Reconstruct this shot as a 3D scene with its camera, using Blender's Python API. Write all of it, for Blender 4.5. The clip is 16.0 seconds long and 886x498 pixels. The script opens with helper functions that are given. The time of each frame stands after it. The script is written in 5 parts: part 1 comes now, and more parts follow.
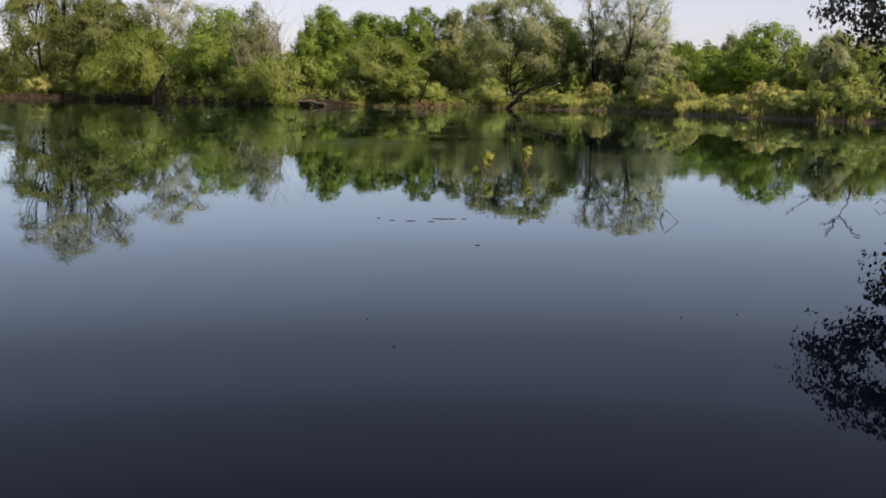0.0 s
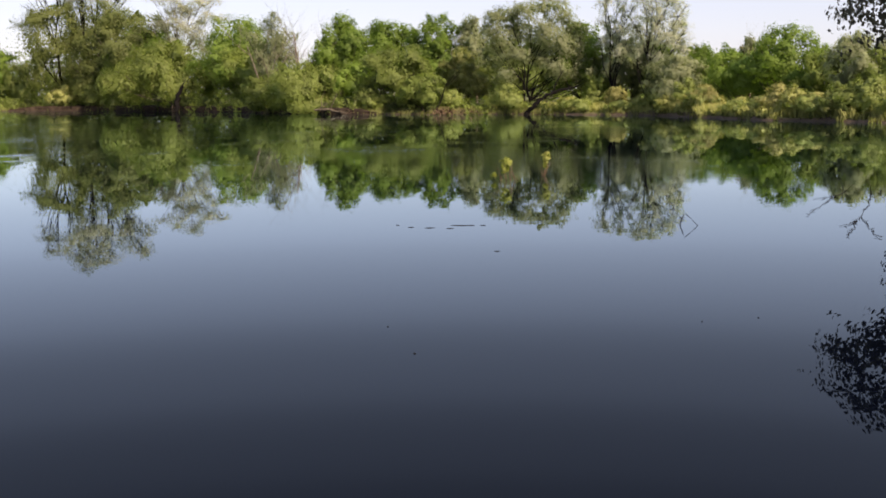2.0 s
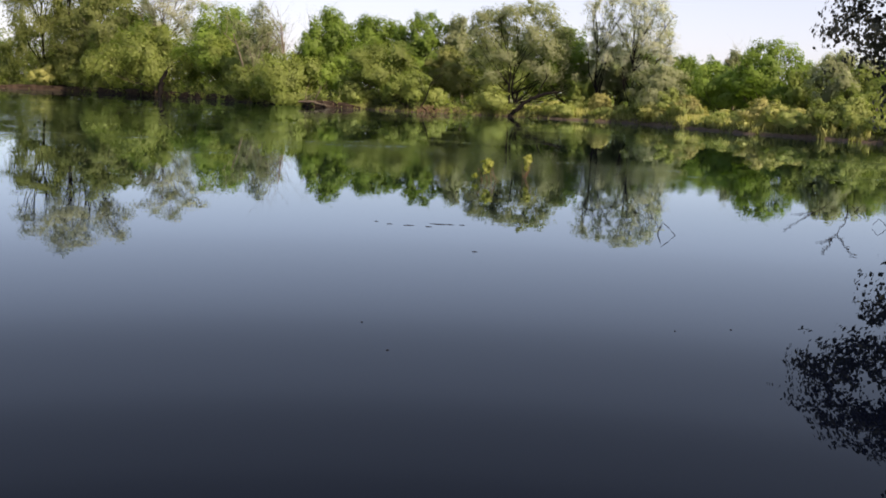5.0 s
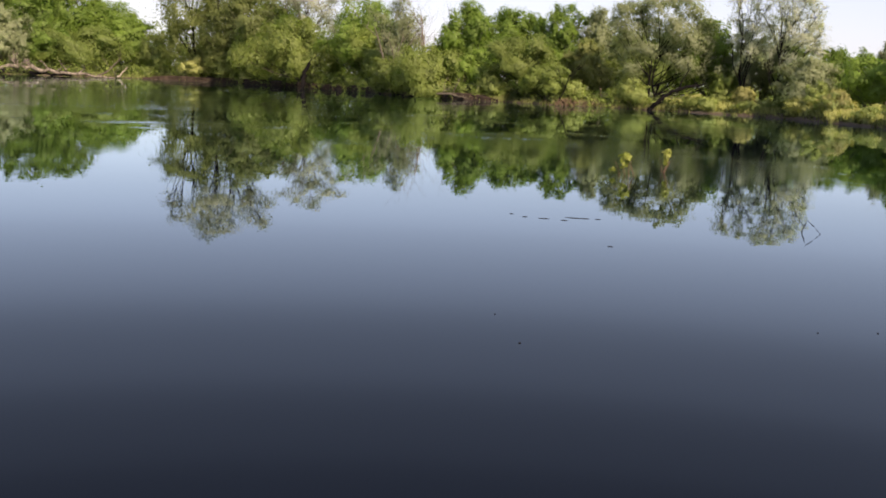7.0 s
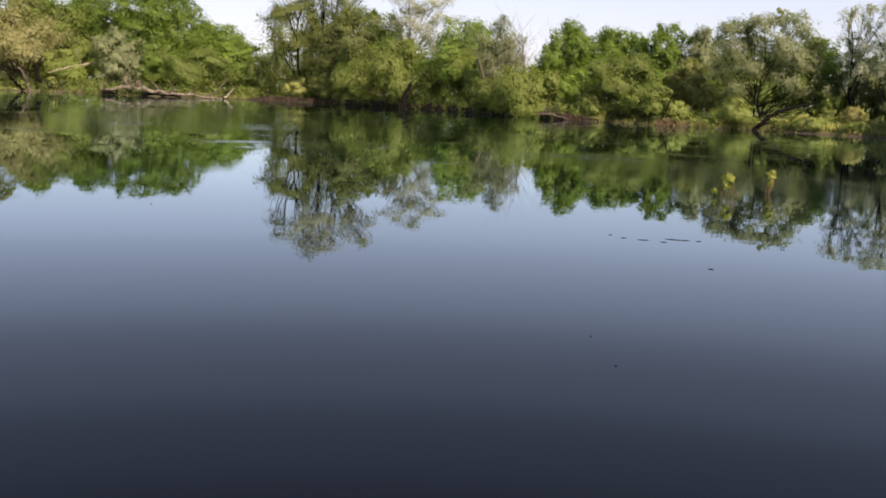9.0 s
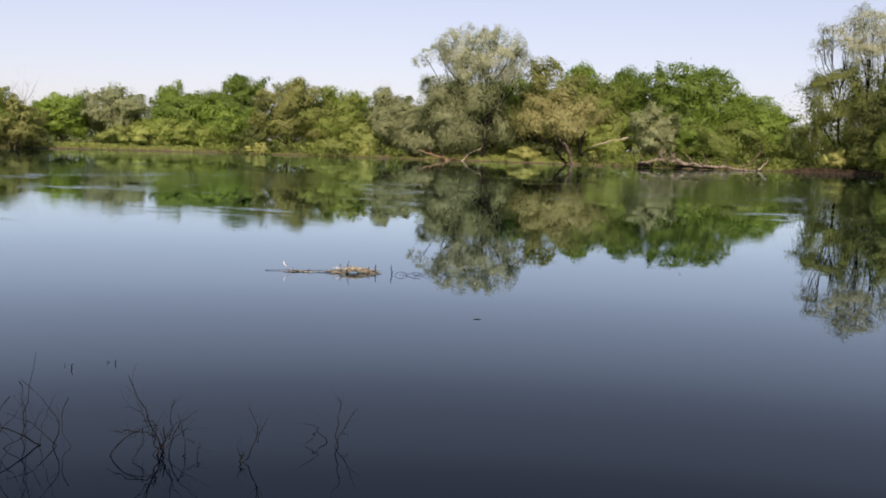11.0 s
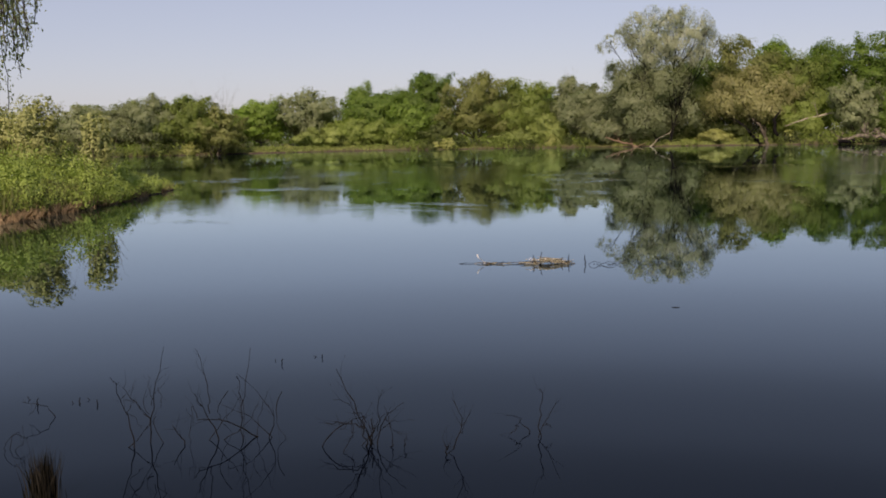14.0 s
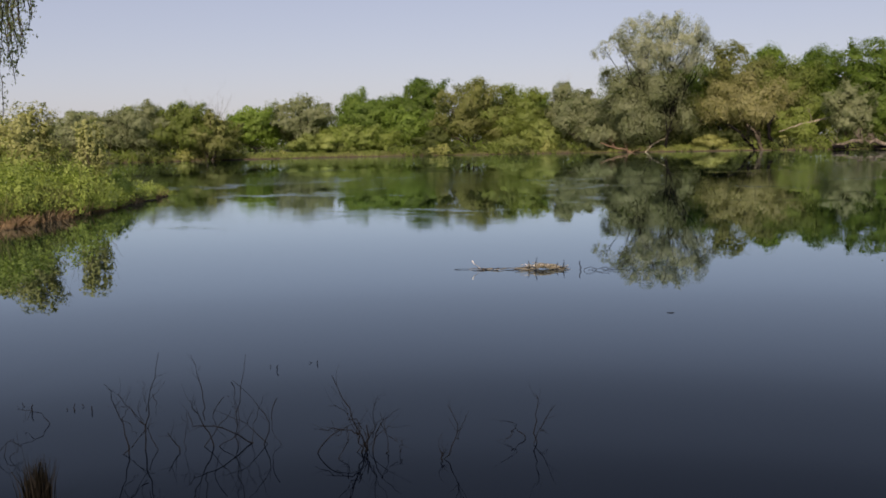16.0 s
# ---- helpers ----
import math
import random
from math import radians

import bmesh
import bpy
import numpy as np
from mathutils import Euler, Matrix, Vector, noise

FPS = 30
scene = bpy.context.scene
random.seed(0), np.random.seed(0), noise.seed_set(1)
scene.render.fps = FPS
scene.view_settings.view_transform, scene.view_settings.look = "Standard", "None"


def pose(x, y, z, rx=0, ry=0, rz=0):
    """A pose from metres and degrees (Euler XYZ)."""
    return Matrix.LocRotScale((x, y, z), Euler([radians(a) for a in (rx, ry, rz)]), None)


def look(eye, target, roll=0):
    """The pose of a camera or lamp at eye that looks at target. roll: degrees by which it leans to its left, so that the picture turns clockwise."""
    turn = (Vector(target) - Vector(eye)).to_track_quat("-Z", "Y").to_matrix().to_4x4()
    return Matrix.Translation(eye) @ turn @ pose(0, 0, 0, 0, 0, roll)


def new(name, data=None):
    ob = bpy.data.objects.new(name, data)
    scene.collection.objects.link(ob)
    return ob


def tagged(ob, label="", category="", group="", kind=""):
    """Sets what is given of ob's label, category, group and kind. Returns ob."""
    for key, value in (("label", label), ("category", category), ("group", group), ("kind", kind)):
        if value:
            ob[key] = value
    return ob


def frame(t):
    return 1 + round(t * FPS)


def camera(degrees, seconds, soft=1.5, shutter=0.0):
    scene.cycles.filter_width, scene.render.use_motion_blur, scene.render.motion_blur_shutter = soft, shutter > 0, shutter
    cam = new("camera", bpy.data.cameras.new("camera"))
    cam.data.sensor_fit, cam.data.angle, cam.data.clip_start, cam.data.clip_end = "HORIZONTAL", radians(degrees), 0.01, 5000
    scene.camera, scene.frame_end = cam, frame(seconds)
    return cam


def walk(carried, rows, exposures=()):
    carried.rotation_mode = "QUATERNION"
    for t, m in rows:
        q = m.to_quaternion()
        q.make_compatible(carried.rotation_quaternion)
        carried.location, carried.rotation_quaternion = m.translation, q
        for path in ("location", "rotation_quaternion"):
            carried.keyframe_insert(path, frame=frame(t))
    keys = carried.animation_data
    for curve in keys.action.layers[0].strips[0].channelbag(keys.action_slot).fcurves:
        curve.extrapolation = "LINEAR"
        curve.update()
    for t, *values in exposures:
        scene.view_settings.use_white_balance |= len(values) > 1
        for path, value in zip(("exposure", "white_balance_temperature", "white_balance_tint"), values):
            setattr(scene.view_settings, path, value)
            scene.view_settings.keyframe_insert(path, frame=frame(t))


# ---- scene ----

# The eye stands still on the near bank and turns with the hand that holds it.
EYE = (0.0, 0.0, 2.2)
cam = camera(44.01, 16.0, soft=1.8)
SWAY = [(0, 0.0), (8.2, 0.0), (9.2, 0.06), (10.3, 0.10), (11.0, 0.055), (11.5, 0.015), (12.0, 0.0), (16.0, 0.0)]  # seconds, step aside


def eye_at(t):
    d = float(np.interp(t, [q[0] for q in SWAY], [q[1] for q in SWAY]))
    return EYE[0] + 0.71 * d, EYE[1] + 0.70 * d, EYE[2]


TURNS = [  # seconds, tilt, lean, turn
    (0.0, 81.50, -0.38, 0.06),
    (0.5, 82.95, -2.40, -1.52),
    (1.0, 82.38, -2.25, -1.11),
    (1.5, 81.00, 0.02, 0.58),
    (2.0, 81.85, 0.46, 0.96),
    (2.5, 81.88, 0.42, -0.76),
    (3.0, 81.97, -0.88, -2.53),
    (3.5, 82.09, -1.27, -4.37),
    (4.0, 81.90, -1.87, -4.32),
    (4.2, 81.86, -1.93, -4.31),
    (6.3, 81.63, -2.78, 9.05),
    (6.5, 81.65, -2.59, 8.04),
    (7.0, 81.09, -2.55, 7.32),
    (7.5, 80.94, -2.27, 7.26),
    (8.0, 81.21, -2.04, 7.12),
    (8.2, 81.23, -2.02, 7.67),
    (10.3, 84.28, -2.56, 28.11),
    (10.5, 84.33, -2.23, 31.53),
    (11.0, 84.61, -1.81, 39.71),
    (11.5, 84.54, -1.25, 44.87),
    (12.0, 84.65, -0.29, 46.69),
    (12.5, 84.49, -0.00, 47.23),
    (13.0, 84.27, 0.58, 47.54),
    (13.5, 84.19, 1.12, 48.42),
    (14.0, 84.08, 1.03, 49.35),
    (14.5, 84.45, 1.02, 49.19),
    (15.0, 84.53, 1.02, 48.96),
    (15.5, 83.72, 0.76, 48.40),
    (16.0, 84.38, 1.10, 49.09),
]
walk(cam, [(t, pose(*eye_at(t), a, b, c)) for t, a, b, c in TURNS], exposures=[(0, 0.70, 8420, 29), (0.5, 0.87, 8420, 29), (4.2, 1.0, 8420, 29), (6.3, 1.05, 8340, 29), (8.2, 1.03, 8340, 29), (10.3, 0.73, 8240, 28.5), (11.1, 0.68, 8160, 28.5), (11.8, 0.38, 8140, 28.5), (16, 0.22, 8140, 28.5)])

# ---- light ----
SUN_AZ, SUN_EL = 142.0, 35.0         # degrees clockwise from the y axis, and above the horizon
world = bpy.data.worlds.new("sky")
scene.world = world
world.use_nodes = True
wn = world.node_tree.nodes
sky = wn.new("ShaderNodeTexSky")
sky.sky_type = "NISHITA"
sky.sun_disc = False
sky.sun_elevation = radians(SUN_EL)
sky.sun_rotation = radians(SUN_AZ)
sky.air_density, sky.dust_density, sky.ozone_density = 0.75, 0.8, 1.9
wn["Background"].inputs["Strength"].default_value = 0.106
haze = wn.new("ShaderNodeMixRGB")     # thin even haze over the whole sky
haze.inputs[0].default_value = 0.55
haze.inputs[2].default_value = (2.75, 3.75, 5.3, 1)
world.node_tree.links.new(sky.outputs[0], haze.inputs[1])
world.node_tree.links.new(haze.outputs[0], wn["Background"].inputs["Color"])
sun = new("sun", bpy.data.lights.new("sun", "SUN"))
sun.data.energy, sun.data.angle, sun.data.color = 4.5, radians(0.5), (1.0, 0.94, 0.84)
sun_dir = Vector((math.sin(radians(SUN_AZ)) * math.cos(radians(SUN_EL)), math.cos(radians(SUN_AZ)) * math.cos(radians(SUN_EL)), math.sin(radians(SUN_EL))))
sun.matrix_world = look(sun_dir * 300, (0, 0, 0))


# ---- materials ----
def material(name):
    m = bpy.data.materials.new(name)
    m.use_nodes = True
    nt = m.node_tree
    return m, nt, nt.nodes["Principled BSDF"]


def ramp(nt, fac, stops, way="LINEAR"):
    r = nt.nodes.new("ShaderNodeValToRGB")
    r.color_ramp.interpolation = way
    while len(r.color_ramp.elements) < len(stops):
        r.color_ramp.elements.new(0.5)
    for e, (p, c) in zip(r.color_ramp.elements, stops):
        e.position, e.color = p, (*c, 1)
    nt.links.new(fac, r.inputs[0])
    return r.outputs[0]


def noise_tex(nt, scale, detail=4.0, stretch=(1, 1, 1)):
    co = nt.nodes.new("ShaderNodeNewGeometry")
    mp = nt.nodes.new("ShaderNodeMapping")
    mp.inputs["Scale"].default_value = stretch
    n = nt.nodes.new("ShaderNodeTexNoise")
    n.inputs["Scale"].default_value, n.inputs["Detail"].default_value = scale, detail
    nt.links.new(co.outputs["Position"], mp.inputs[0])
    nt.links.new(mp.outputs[0], n.inputs["Vector"])
    return n.outputs[0]


def mathnode(nt, op, a, b):
    n = nt.nodes.new("ShaderNodeMath")
    n.operation = op
    for i, v in enumerate((a, b)):
        if isinstance(v, (int, float)):
            n.inputs[i].default_value = v
        else:
            nt.links.new(v, n.inputs[i])
    return n.outputs[0]


def leaf_material(name, dark, light, through_col, glow=0.52):
    """Leaves: colour from leaf to leaf, from clump to clump and from tree to tree; some light passes through."""
    m, nt, p = material(name)
    geo = nt.nodes.new("ShaderNodeNewGeometry")
    info = nt.nodes.new("ShaderNodeObjectInfo")
    n = noise_tex(nt, 0.55, 3.0)
    a = mathnode(nt, "MULTIPLY", geo.outputs["Random Per Island"], 0.2)
    b = mathnode(nt, "ADD", a, mathnode(nt, "MULTIPLY", n, 0.75))
    b = mathnode(nt, "ADD", b, mathnode(nt, "MULTIPLY", mathnode(nt, "SUBTRACT", info.outputs["Random"], 0.5), 0.3))
    col = ramp(nt, b, [(0.25, dark), (0.85, light)])
    nt.links.new(col, p.inputs["Base Color"])
    p.inputs["Roughness"].default_value = 0.55
    p.inputs["Specular IOR Level"].default_value = 0.3
    tr = nt.nodes.new("ShaderNodeBsdfTranslucent")
    tc = nt.nodes.new("ShaderNodeMixRGB")
    tc.blend_type = "MULTIPLY"
    tc.inputs[0].default_value = 1.0
    nt.links.new(col, tc.inputs[1])
    tc.inputs[2].default_value = (*through_col, 1)
    nt.links.new(tc.outputs[0], tr.inputs[0])
    mix = nt.nodes.new("ShaderNodeMixShader")
    mix.inputs[0].default_value = glow
    nt.links.new(p.outputs[0], mix.inputs[1])
    nt.links.new(tr.outputs[0], mix.inputs[2])
    nt.links.new(mix.outputs[0], nt.nodes["Material Output"].inputs[0])
    return m


THRU = (1.15, 1.35, 0.65)
LEAF = {
    "grey_willow": leaf_material("grey_willow_leaves", (0.160, 0.194, 0.108), (0.305, 0.350, 0.202), THRU),
    # pale willow grey, lightened further for light passing through the open crowns
    "silver_willow": leaf_material("silver_willow_leaves", (0.235, 0.272, 0.198), (0.425, 0.465, 0.352), THRU, 0.45),
    "bud_willow": leaf_material("budding_grey_leaves", (0.22, 0.248, 0.180), (0.40, 0.436, 0.330), THRU, 0.42),
    "willow": leaf_material("willow_leaves", (0.118, 0.17, 0.042), (0.252, 0.325, 0.086), THRU),
    "olive_willow": leaf_material("dull_olive_leaves", (0.100, 0.132, 0.044), (0.205, 0.250, 0.088), THRU),
    "lime_willow": leaf_material("lime_green_leaves", (0.120, 0.166, 0.045), (0.250, 0.318, 0.092), THRU),
    "brown_willow": leaf_material("olive_brown_leaves", (0.15, 0.175, 0.062), (0.3, 0.33, 0.122), THRU),
    "rust_willow": leaf_material("rust_olive_leaves", (0.182, 0.187, 0.086), (0.345, 0.345, 0.166), THRU),
    "green": leaf_material("fresh_green_leaves", (0.098, 0.172, 0.034), (0.228, 0.345, 0.07), THRU),
    "oak": leaf_material("bright_green_leaves", (0.083, 0.15, 0.028), (0.2, 0.315, 0.058), THRU),
    "dark_green": leaf_material("dark_green_leaves", (0.09, 0.14, 0.036), (0.205, 0.28, 0.072), THRU),
    "bush": leaf_material("bush_leaves", (0.148, 0.198, 0.056), (0.298, 0.362, 0.114), THRU, 0.42),
    "yellow_bush": leaf_material("yellow_green_leaves", (0.235, 0.258, 0.085), (0.43, 0.46, 0.175), THRU, 0.42),
    # bush leaves darkened: shade between and under the trees is put into the colour
    "dark_bush": leaf_material("shade_tone_bush_leaves", (0.048, 0.072, 0.022), (0.108, 0.144, 0.042), THRU),
    # near-black leaves: the crown's shaded side is put into the colour
    "near": leaf_material("shade_tone_near_leaves", (0.024, 0.029, 0.018), (0.052, 0.06, 0.036), (1.0, 1.1, 0.6), 0.12),
    "isle": leaf_material("marsh_herb_leaves", (0.172, 0.248, 0.05), (0.365, 0.468, 0.122), THRU, 0.3),
    "isle_yellow": leaf_material("yellow_bush_leaves", (0.195, 0.220, 0.080), (0.36, 0.39, 0.160), THRU, 0.3),
    "tussock": leaf_material("old_tussock_blades", (0.008, 0.007, 0.004), (0.022, 0.019, 0.010), THRU),
    "tan_bush": leaf_material("tan_budding_leaves", (0.225, 0.228, 0.085), (0.4, 0.398, 0.16), THRU, 0.42),
    "grass": leaf_material("bank_grass", (0.065, 0.085, 0.025), (0.17, 0.19, 0.065), THRU, 0.42),
    "reed": leaf_material("reed_stems", (0.19, 0.135, 0.075), (0.38, 0.29, 0.17), (1.2, 1.1, 0.8), 0.25),
    "catkin": leaf_material("yellow_water_leaves", (0.22, 0.26, 0.06), (0.38, 0.40, 0.13), THRU),
}


def bark_material(name, dark, light, scale=9.0):
    m, nt, p = material(name)
    n = noise_tex(nt, scale, 6.0, (1, 1, 0.25))
    nt.links.new(ramp(nt, n, [(0.3, dark), (0.7, light)]), p.inputs["Base Color"])
    p.inputs["Roughness"].default_value = 0.9
    p.inputs["Specular IOR Level"].default_value = 0.08
    bump = nt.nodes.new("ShaderNodeBump")
    bump.inputs["Strength"].default_value, bump.inputs["Distance"].default_value = 0.8, 0.03
    nt.links.new(n, bump.inputs["Height"])
    nt.links.new(bump.outputs[0], p.inputs["Normal"])
    return m


BARK = bark_material("grey_brown_bark", (0.03, 0.027, 0.02), (0.115, 0.10, 0.075))
WEATHERED = bark_material("weathered_grey_wood", (0.035, 0.03, 0.024), (0.22, 0.195, 0.155), 3.0)
PALE_BARK = bark_material("bleached_wood", (0.12, 0.11, 0.08), (0.33, 0.305, 0.23))
DARK_BARK = bark_material("wet_dark_bark", (0.002, 0.002, 0.0022), (0.0085, 0.0078, 0.0075), 20.0)
STRAW = bark_material("dry_reed_straw", (0.15, 0.132, 0.075), (0.42, 0.385, 0.26), 30.0)
RED_SOIL = bark_material("red_brown_roots", (0.06, 0.042, 0.027), (0.17, 0.12, 0.08), 5.0)

WATER, nt, p = material("river_water")
p.inputs["Base Color"].default_value = (0.0008, 0.0015, 0.0040, 1)
p.inputs["Roughness"].default_value = 0.6
p.inputs["Specular IOR Level"].default_value = 0.0
mirror = nt.nodes.new("ShaderNodeBsdfGlossy")
mirror.inputs["Roughness"].default_value = 0.006
mirror.inputs["Color"].default_value = (0.81, 0.94, 1.0, 1)
facing = nt.nodes.new("ShaderNodeLayerWeight")
facing.inputs["Blend"].default_value = 0.5
gloss = ramp(nt, facing.outputs["Facing"], [(0.0, (0.02,) * 3), (0.60, (0.026,) * 3), (0.66, (0.044,) * 3), (0.724, (0.088,) * 3), (0.792, (0.186,) * 3), (0.861, (0.41,) * 3), (0.913, (0.66,) * 3), (0.965, (0.91,) * 3), (1.0, (0.98,) * 3)], "CARDINAL")
wmix = nt.nodes.new("ShaderNodeMixShader")
nt.links.new(gloss, wmix.inputs[0])
nt.links.new(p.outputs[0], wmix.inputs[1])
nt.links.new(mirror.outputs[0], wmix.inputs[2])
nt.links.new(wmix.outputs[0], nt.nodes["Material Output"].inputs[0])
swell = noise_tex(nt, 0.9, 2.0, (0.5, 1.0, 1.0))
fine = noise_tex(nt, 5.0, 2.0, (0.4, 1.0, 1.0))
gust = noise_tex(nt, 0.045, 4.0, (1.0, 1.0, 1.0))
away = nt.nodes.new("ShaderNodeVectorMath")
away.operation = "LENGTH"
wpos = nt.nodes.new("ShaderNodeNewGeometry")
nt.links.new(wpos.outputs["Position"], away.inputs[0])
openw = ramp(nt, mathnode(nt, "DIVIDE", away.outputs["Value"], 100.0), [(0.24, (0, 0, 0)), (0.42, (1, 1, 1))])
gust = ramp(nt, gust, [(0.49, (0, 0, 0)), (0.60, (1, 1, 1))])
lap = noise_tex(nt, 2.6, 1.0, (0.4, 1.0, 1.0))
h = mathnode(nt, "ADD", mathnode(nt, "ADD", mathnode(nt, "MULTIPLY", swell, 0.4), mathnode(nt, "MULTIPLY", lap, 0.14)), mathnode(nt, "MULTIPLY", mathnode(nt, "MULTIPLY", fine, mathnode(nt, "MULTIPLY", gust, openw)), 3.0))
band = ramp(nt, noise_tex(nt, 0.16, 2.0), [(0.54, (0, 0, 0)), (0.62, (1, 1, 1))])
streak = ramp(nt, noise_tex(nt, 1.1, 3.0, (0.35, 1.0, 1.0)), [(0.46, (0, 0, 0)), (0.6, (1, 1, 1))])
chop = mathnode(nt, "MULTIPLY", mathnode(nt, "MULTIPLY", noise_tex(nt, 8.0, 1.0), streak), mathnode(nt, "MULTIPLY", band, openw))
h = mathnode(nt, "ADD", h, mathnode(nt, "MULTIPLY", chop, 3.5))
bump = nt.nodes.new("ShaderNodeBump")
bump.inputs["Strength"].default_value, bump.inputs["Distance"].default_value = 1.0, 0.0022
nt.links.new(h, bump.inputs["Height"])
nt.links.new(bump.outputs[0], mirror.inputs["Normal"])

GROUND, nt, p = material("bank_soil_and_grass")
n1 = noise_tex(nt, 0.35, 5.0)
n2 = noise_tex(nt, 6.0, 4.0)
sepg = nt.nodes.new("ShaderNodeSeparateXYZ")
gpos = nt.nodes.new("ShaderNodeNewGeometry")
nt.links.new(gpos.outputs["Normal"], sepg.inputs[0])
grassy = ramp(nt, mathnode(nt, "ADD", mathnode(nt, "MULTIPLY", n1, 0.6), mathnode(nt, "MULTIPLY", n2, 0.4)), [(0.3, (0.05, 0.065, 0.02)), (0.7, (0.14, 0.16, 0.05))])
soil = ramp(nt, n2, [(0.3, (0.026, 0.018, 0.012)), (0.7, (0.080, 0.054, 0.034))])
mixg = nt.nodes.new("ShaderNodeMixRGB")
nt.links.new(ramp(nt, sepg.outputs[2], [(0.88, (0, 0, 0)), (0.97, (1, 1, 1))]), mixg.inputs[0])
nt.links.new(soil, mixg.inputs[1])
nt.links.new(grassy, mixg.inputs[2])
nt.links.new(mixg.outputs[0], p.inputs["Base Color"])
p.inputs["Roughness"].default_value = 0.95
bump = nt.nodes.new("ShaderNodeBump")
bump.inputs["Strength"].default_value, bump.inputs["Distance"].default_value = 0.9, 0.08
nt.links.new(n2, bump.inputs["Height"])
nt.links.new(bump.outputs[0], p.inputs["Normal"])


# ---- building blocks ----
def polar(az, r, z=0.0):
    a = radians(az)
    return Vector((r * math.sin(a), r * math.cos(a), z))


def mesh_from(name, verts, faces, mat, smooth=False, way=None):
    verts = np.asarray(verts, dtype=np.float32).reshape(-1, 3)
    faces = np.asarray(faces, dtype=np.int32)
    k = faces.shape[1]
    me = bpy.data.meshes.new(name)
    me.vertices.add(len(verts))
    me.vertices.foreach_set("co", verts.ravel())
    me.loops.add(faces.size)
    me.loops.foreach_set("vertex_index", faces.ravel())
    me.polygons.add(len(faces))
    me.polygons.foreach_set("loop_start", np.arange(0, faces.size, k, dtype=np.int32))
    me.polygons.foreach_set("use_smooth", np.full(len(faces), smooth))
    me.update(calc_edges=True)
    me.materials.append(mat)
    if way is not None:                # leaves take the light as the billow does that they sit on
        me.polygons.foreach_set("use_smooth", np.full(len(faces), True))
        way = way / np.maximum(np.linalg.norm(way, axis=1, keepdims=True), 1e-6)
        at = me.attributes.new("custom_normal", "FLOAT_VECTOR", "POINT")
        at.data.foreach_set("vector", np.repeat(way, k, axis=0).astype(np.float32).ravel())
    return me


def part(name, me, parent, label=""):
    ob = new(name, me)
    ob.parent = parent
    return tagged(ob, label) if label else ob


class Wood:
    """Collects tapered, bent tubes into one mesh."""

    def __init__(self, sides=6):
        self.v, self.f, self.sides = [], [], sides

    def tube(self, pts, radii):
        s, base = self.sides, len(self.v)
        for i, (q, rad) in enumerate(zip(pts, radii)):
            d = (pts[min(i + 1, len(pts) - 1)] - pts[max(i - 1, 0)]).normalized()
            u = d.orthogonal().normalized()
            w = d.cross(u)
            for k in range(s):
                a = 2 * math.pi * k / s
                self.v.append(q + (u * math.cos(a) + w * math.sin(a)) * rad)
        for i in range(len(pts) - 1):
            for k in range(s):
                a, b = base + i * s + k, base + i * s + (k + 1) % s
                self.f.append((a, b, b + s, a + s))
        tip = base + (len(pts) - 1) * s
        if s >= 4:
            self.f.append((tip, tip + 1, tip + 2, tip + 3))

    def branch(self, rng, start, way, length, rad, depth=0, kids=3, wild=0.25, lift=0.1, steps=5):
        """A limb that bends as it grows and forks. Returns the tips."""
        pts, radii, q, d = [start], [rad], start.copy(), way.normalized()
        for i in range(steps):
            d = (d + Vector((rng.gauss(0, wild), rng.gauss(0, wild), rng.gauss(0, wild * 0.6) + lift))).normalized()
            q = q + d * (length / steps)
            pts.append(q.copy())
            radii.append(rad * (1 - 0.72 * (i + 1) / steps))
        self.tube(pts, radii)
        tips = [pts[-1]]
        if depth > 0:
            for k in range(kids):
                i = rng.randint(max(1, steps // 2 - 1), steps)
                a = rng.uniform(0, 2 * math.pi)
                side = Vector((math.cos(a), math.sin(a), rng.uniform(0.1, 0.7)))
                tips += self.branch(rng, pts[i], d * 0.6 + side * 0.8, length * rng.uniform(0.45, 0.7), radii[i] * 0.6, depth - 1, kids, wild, lift, max(3, steps - 1))
        return tips

    def mesh(self, name, mat):
        return mesh_from(name, [tuple(q) for q in self.v], self.f, mat, True)


def leaf_quads(rng, centres, normals, size, aspect=1.6, droop=0.0, three=False, grow=1.0):
    """A small rhombus of a leaf spray at every centre, turned about its normal."""
    n = len(centres)
    normals = normals / np.maximum(np.linalg.norm(normals, axis=1, keepdims=True), 1e-6) + rng.normal(size=(n, 3)) * 0.22
    normals /= np.maximum(np.linalg.norm(normals, axis=1, keepdims=True), 1e-6)
    t = rng.normal(size=(n, 3))
    t[:, 2] -= droop
    t -= normals * (t * normals).sum(1, keepdims=True)
    t /= np.maximum(np.linalg.norm(t, axis=1, keepdims=True), 1e-6)
    b = np.cross(normals, t)
    s = (size * grow * rng.uniform(0.6, 1.35, n))[:, None]
    if three:
        v = np.stack([centres + t * s * aspect * 0.55, centres + b * s * 0.55 - t * s * aspect * 0.4, centres - b * s * 0.55 - t * s * aspect * 0.4], 1)
        return v.reshape(-1, 3), np.arange(3 * n).reshape(-1, 3)
    v = np.stack([centres + t * s * aspect * 0.5, centres + b * s * 0.5 + t * s * 0.1, centres - t * s * aspect * 0.5, centres - b * s * 0.5 + t * s * 0.1], 1)
    return v.reshape(-1, 3), np.arange(4 * n).reshape(-1, 4)


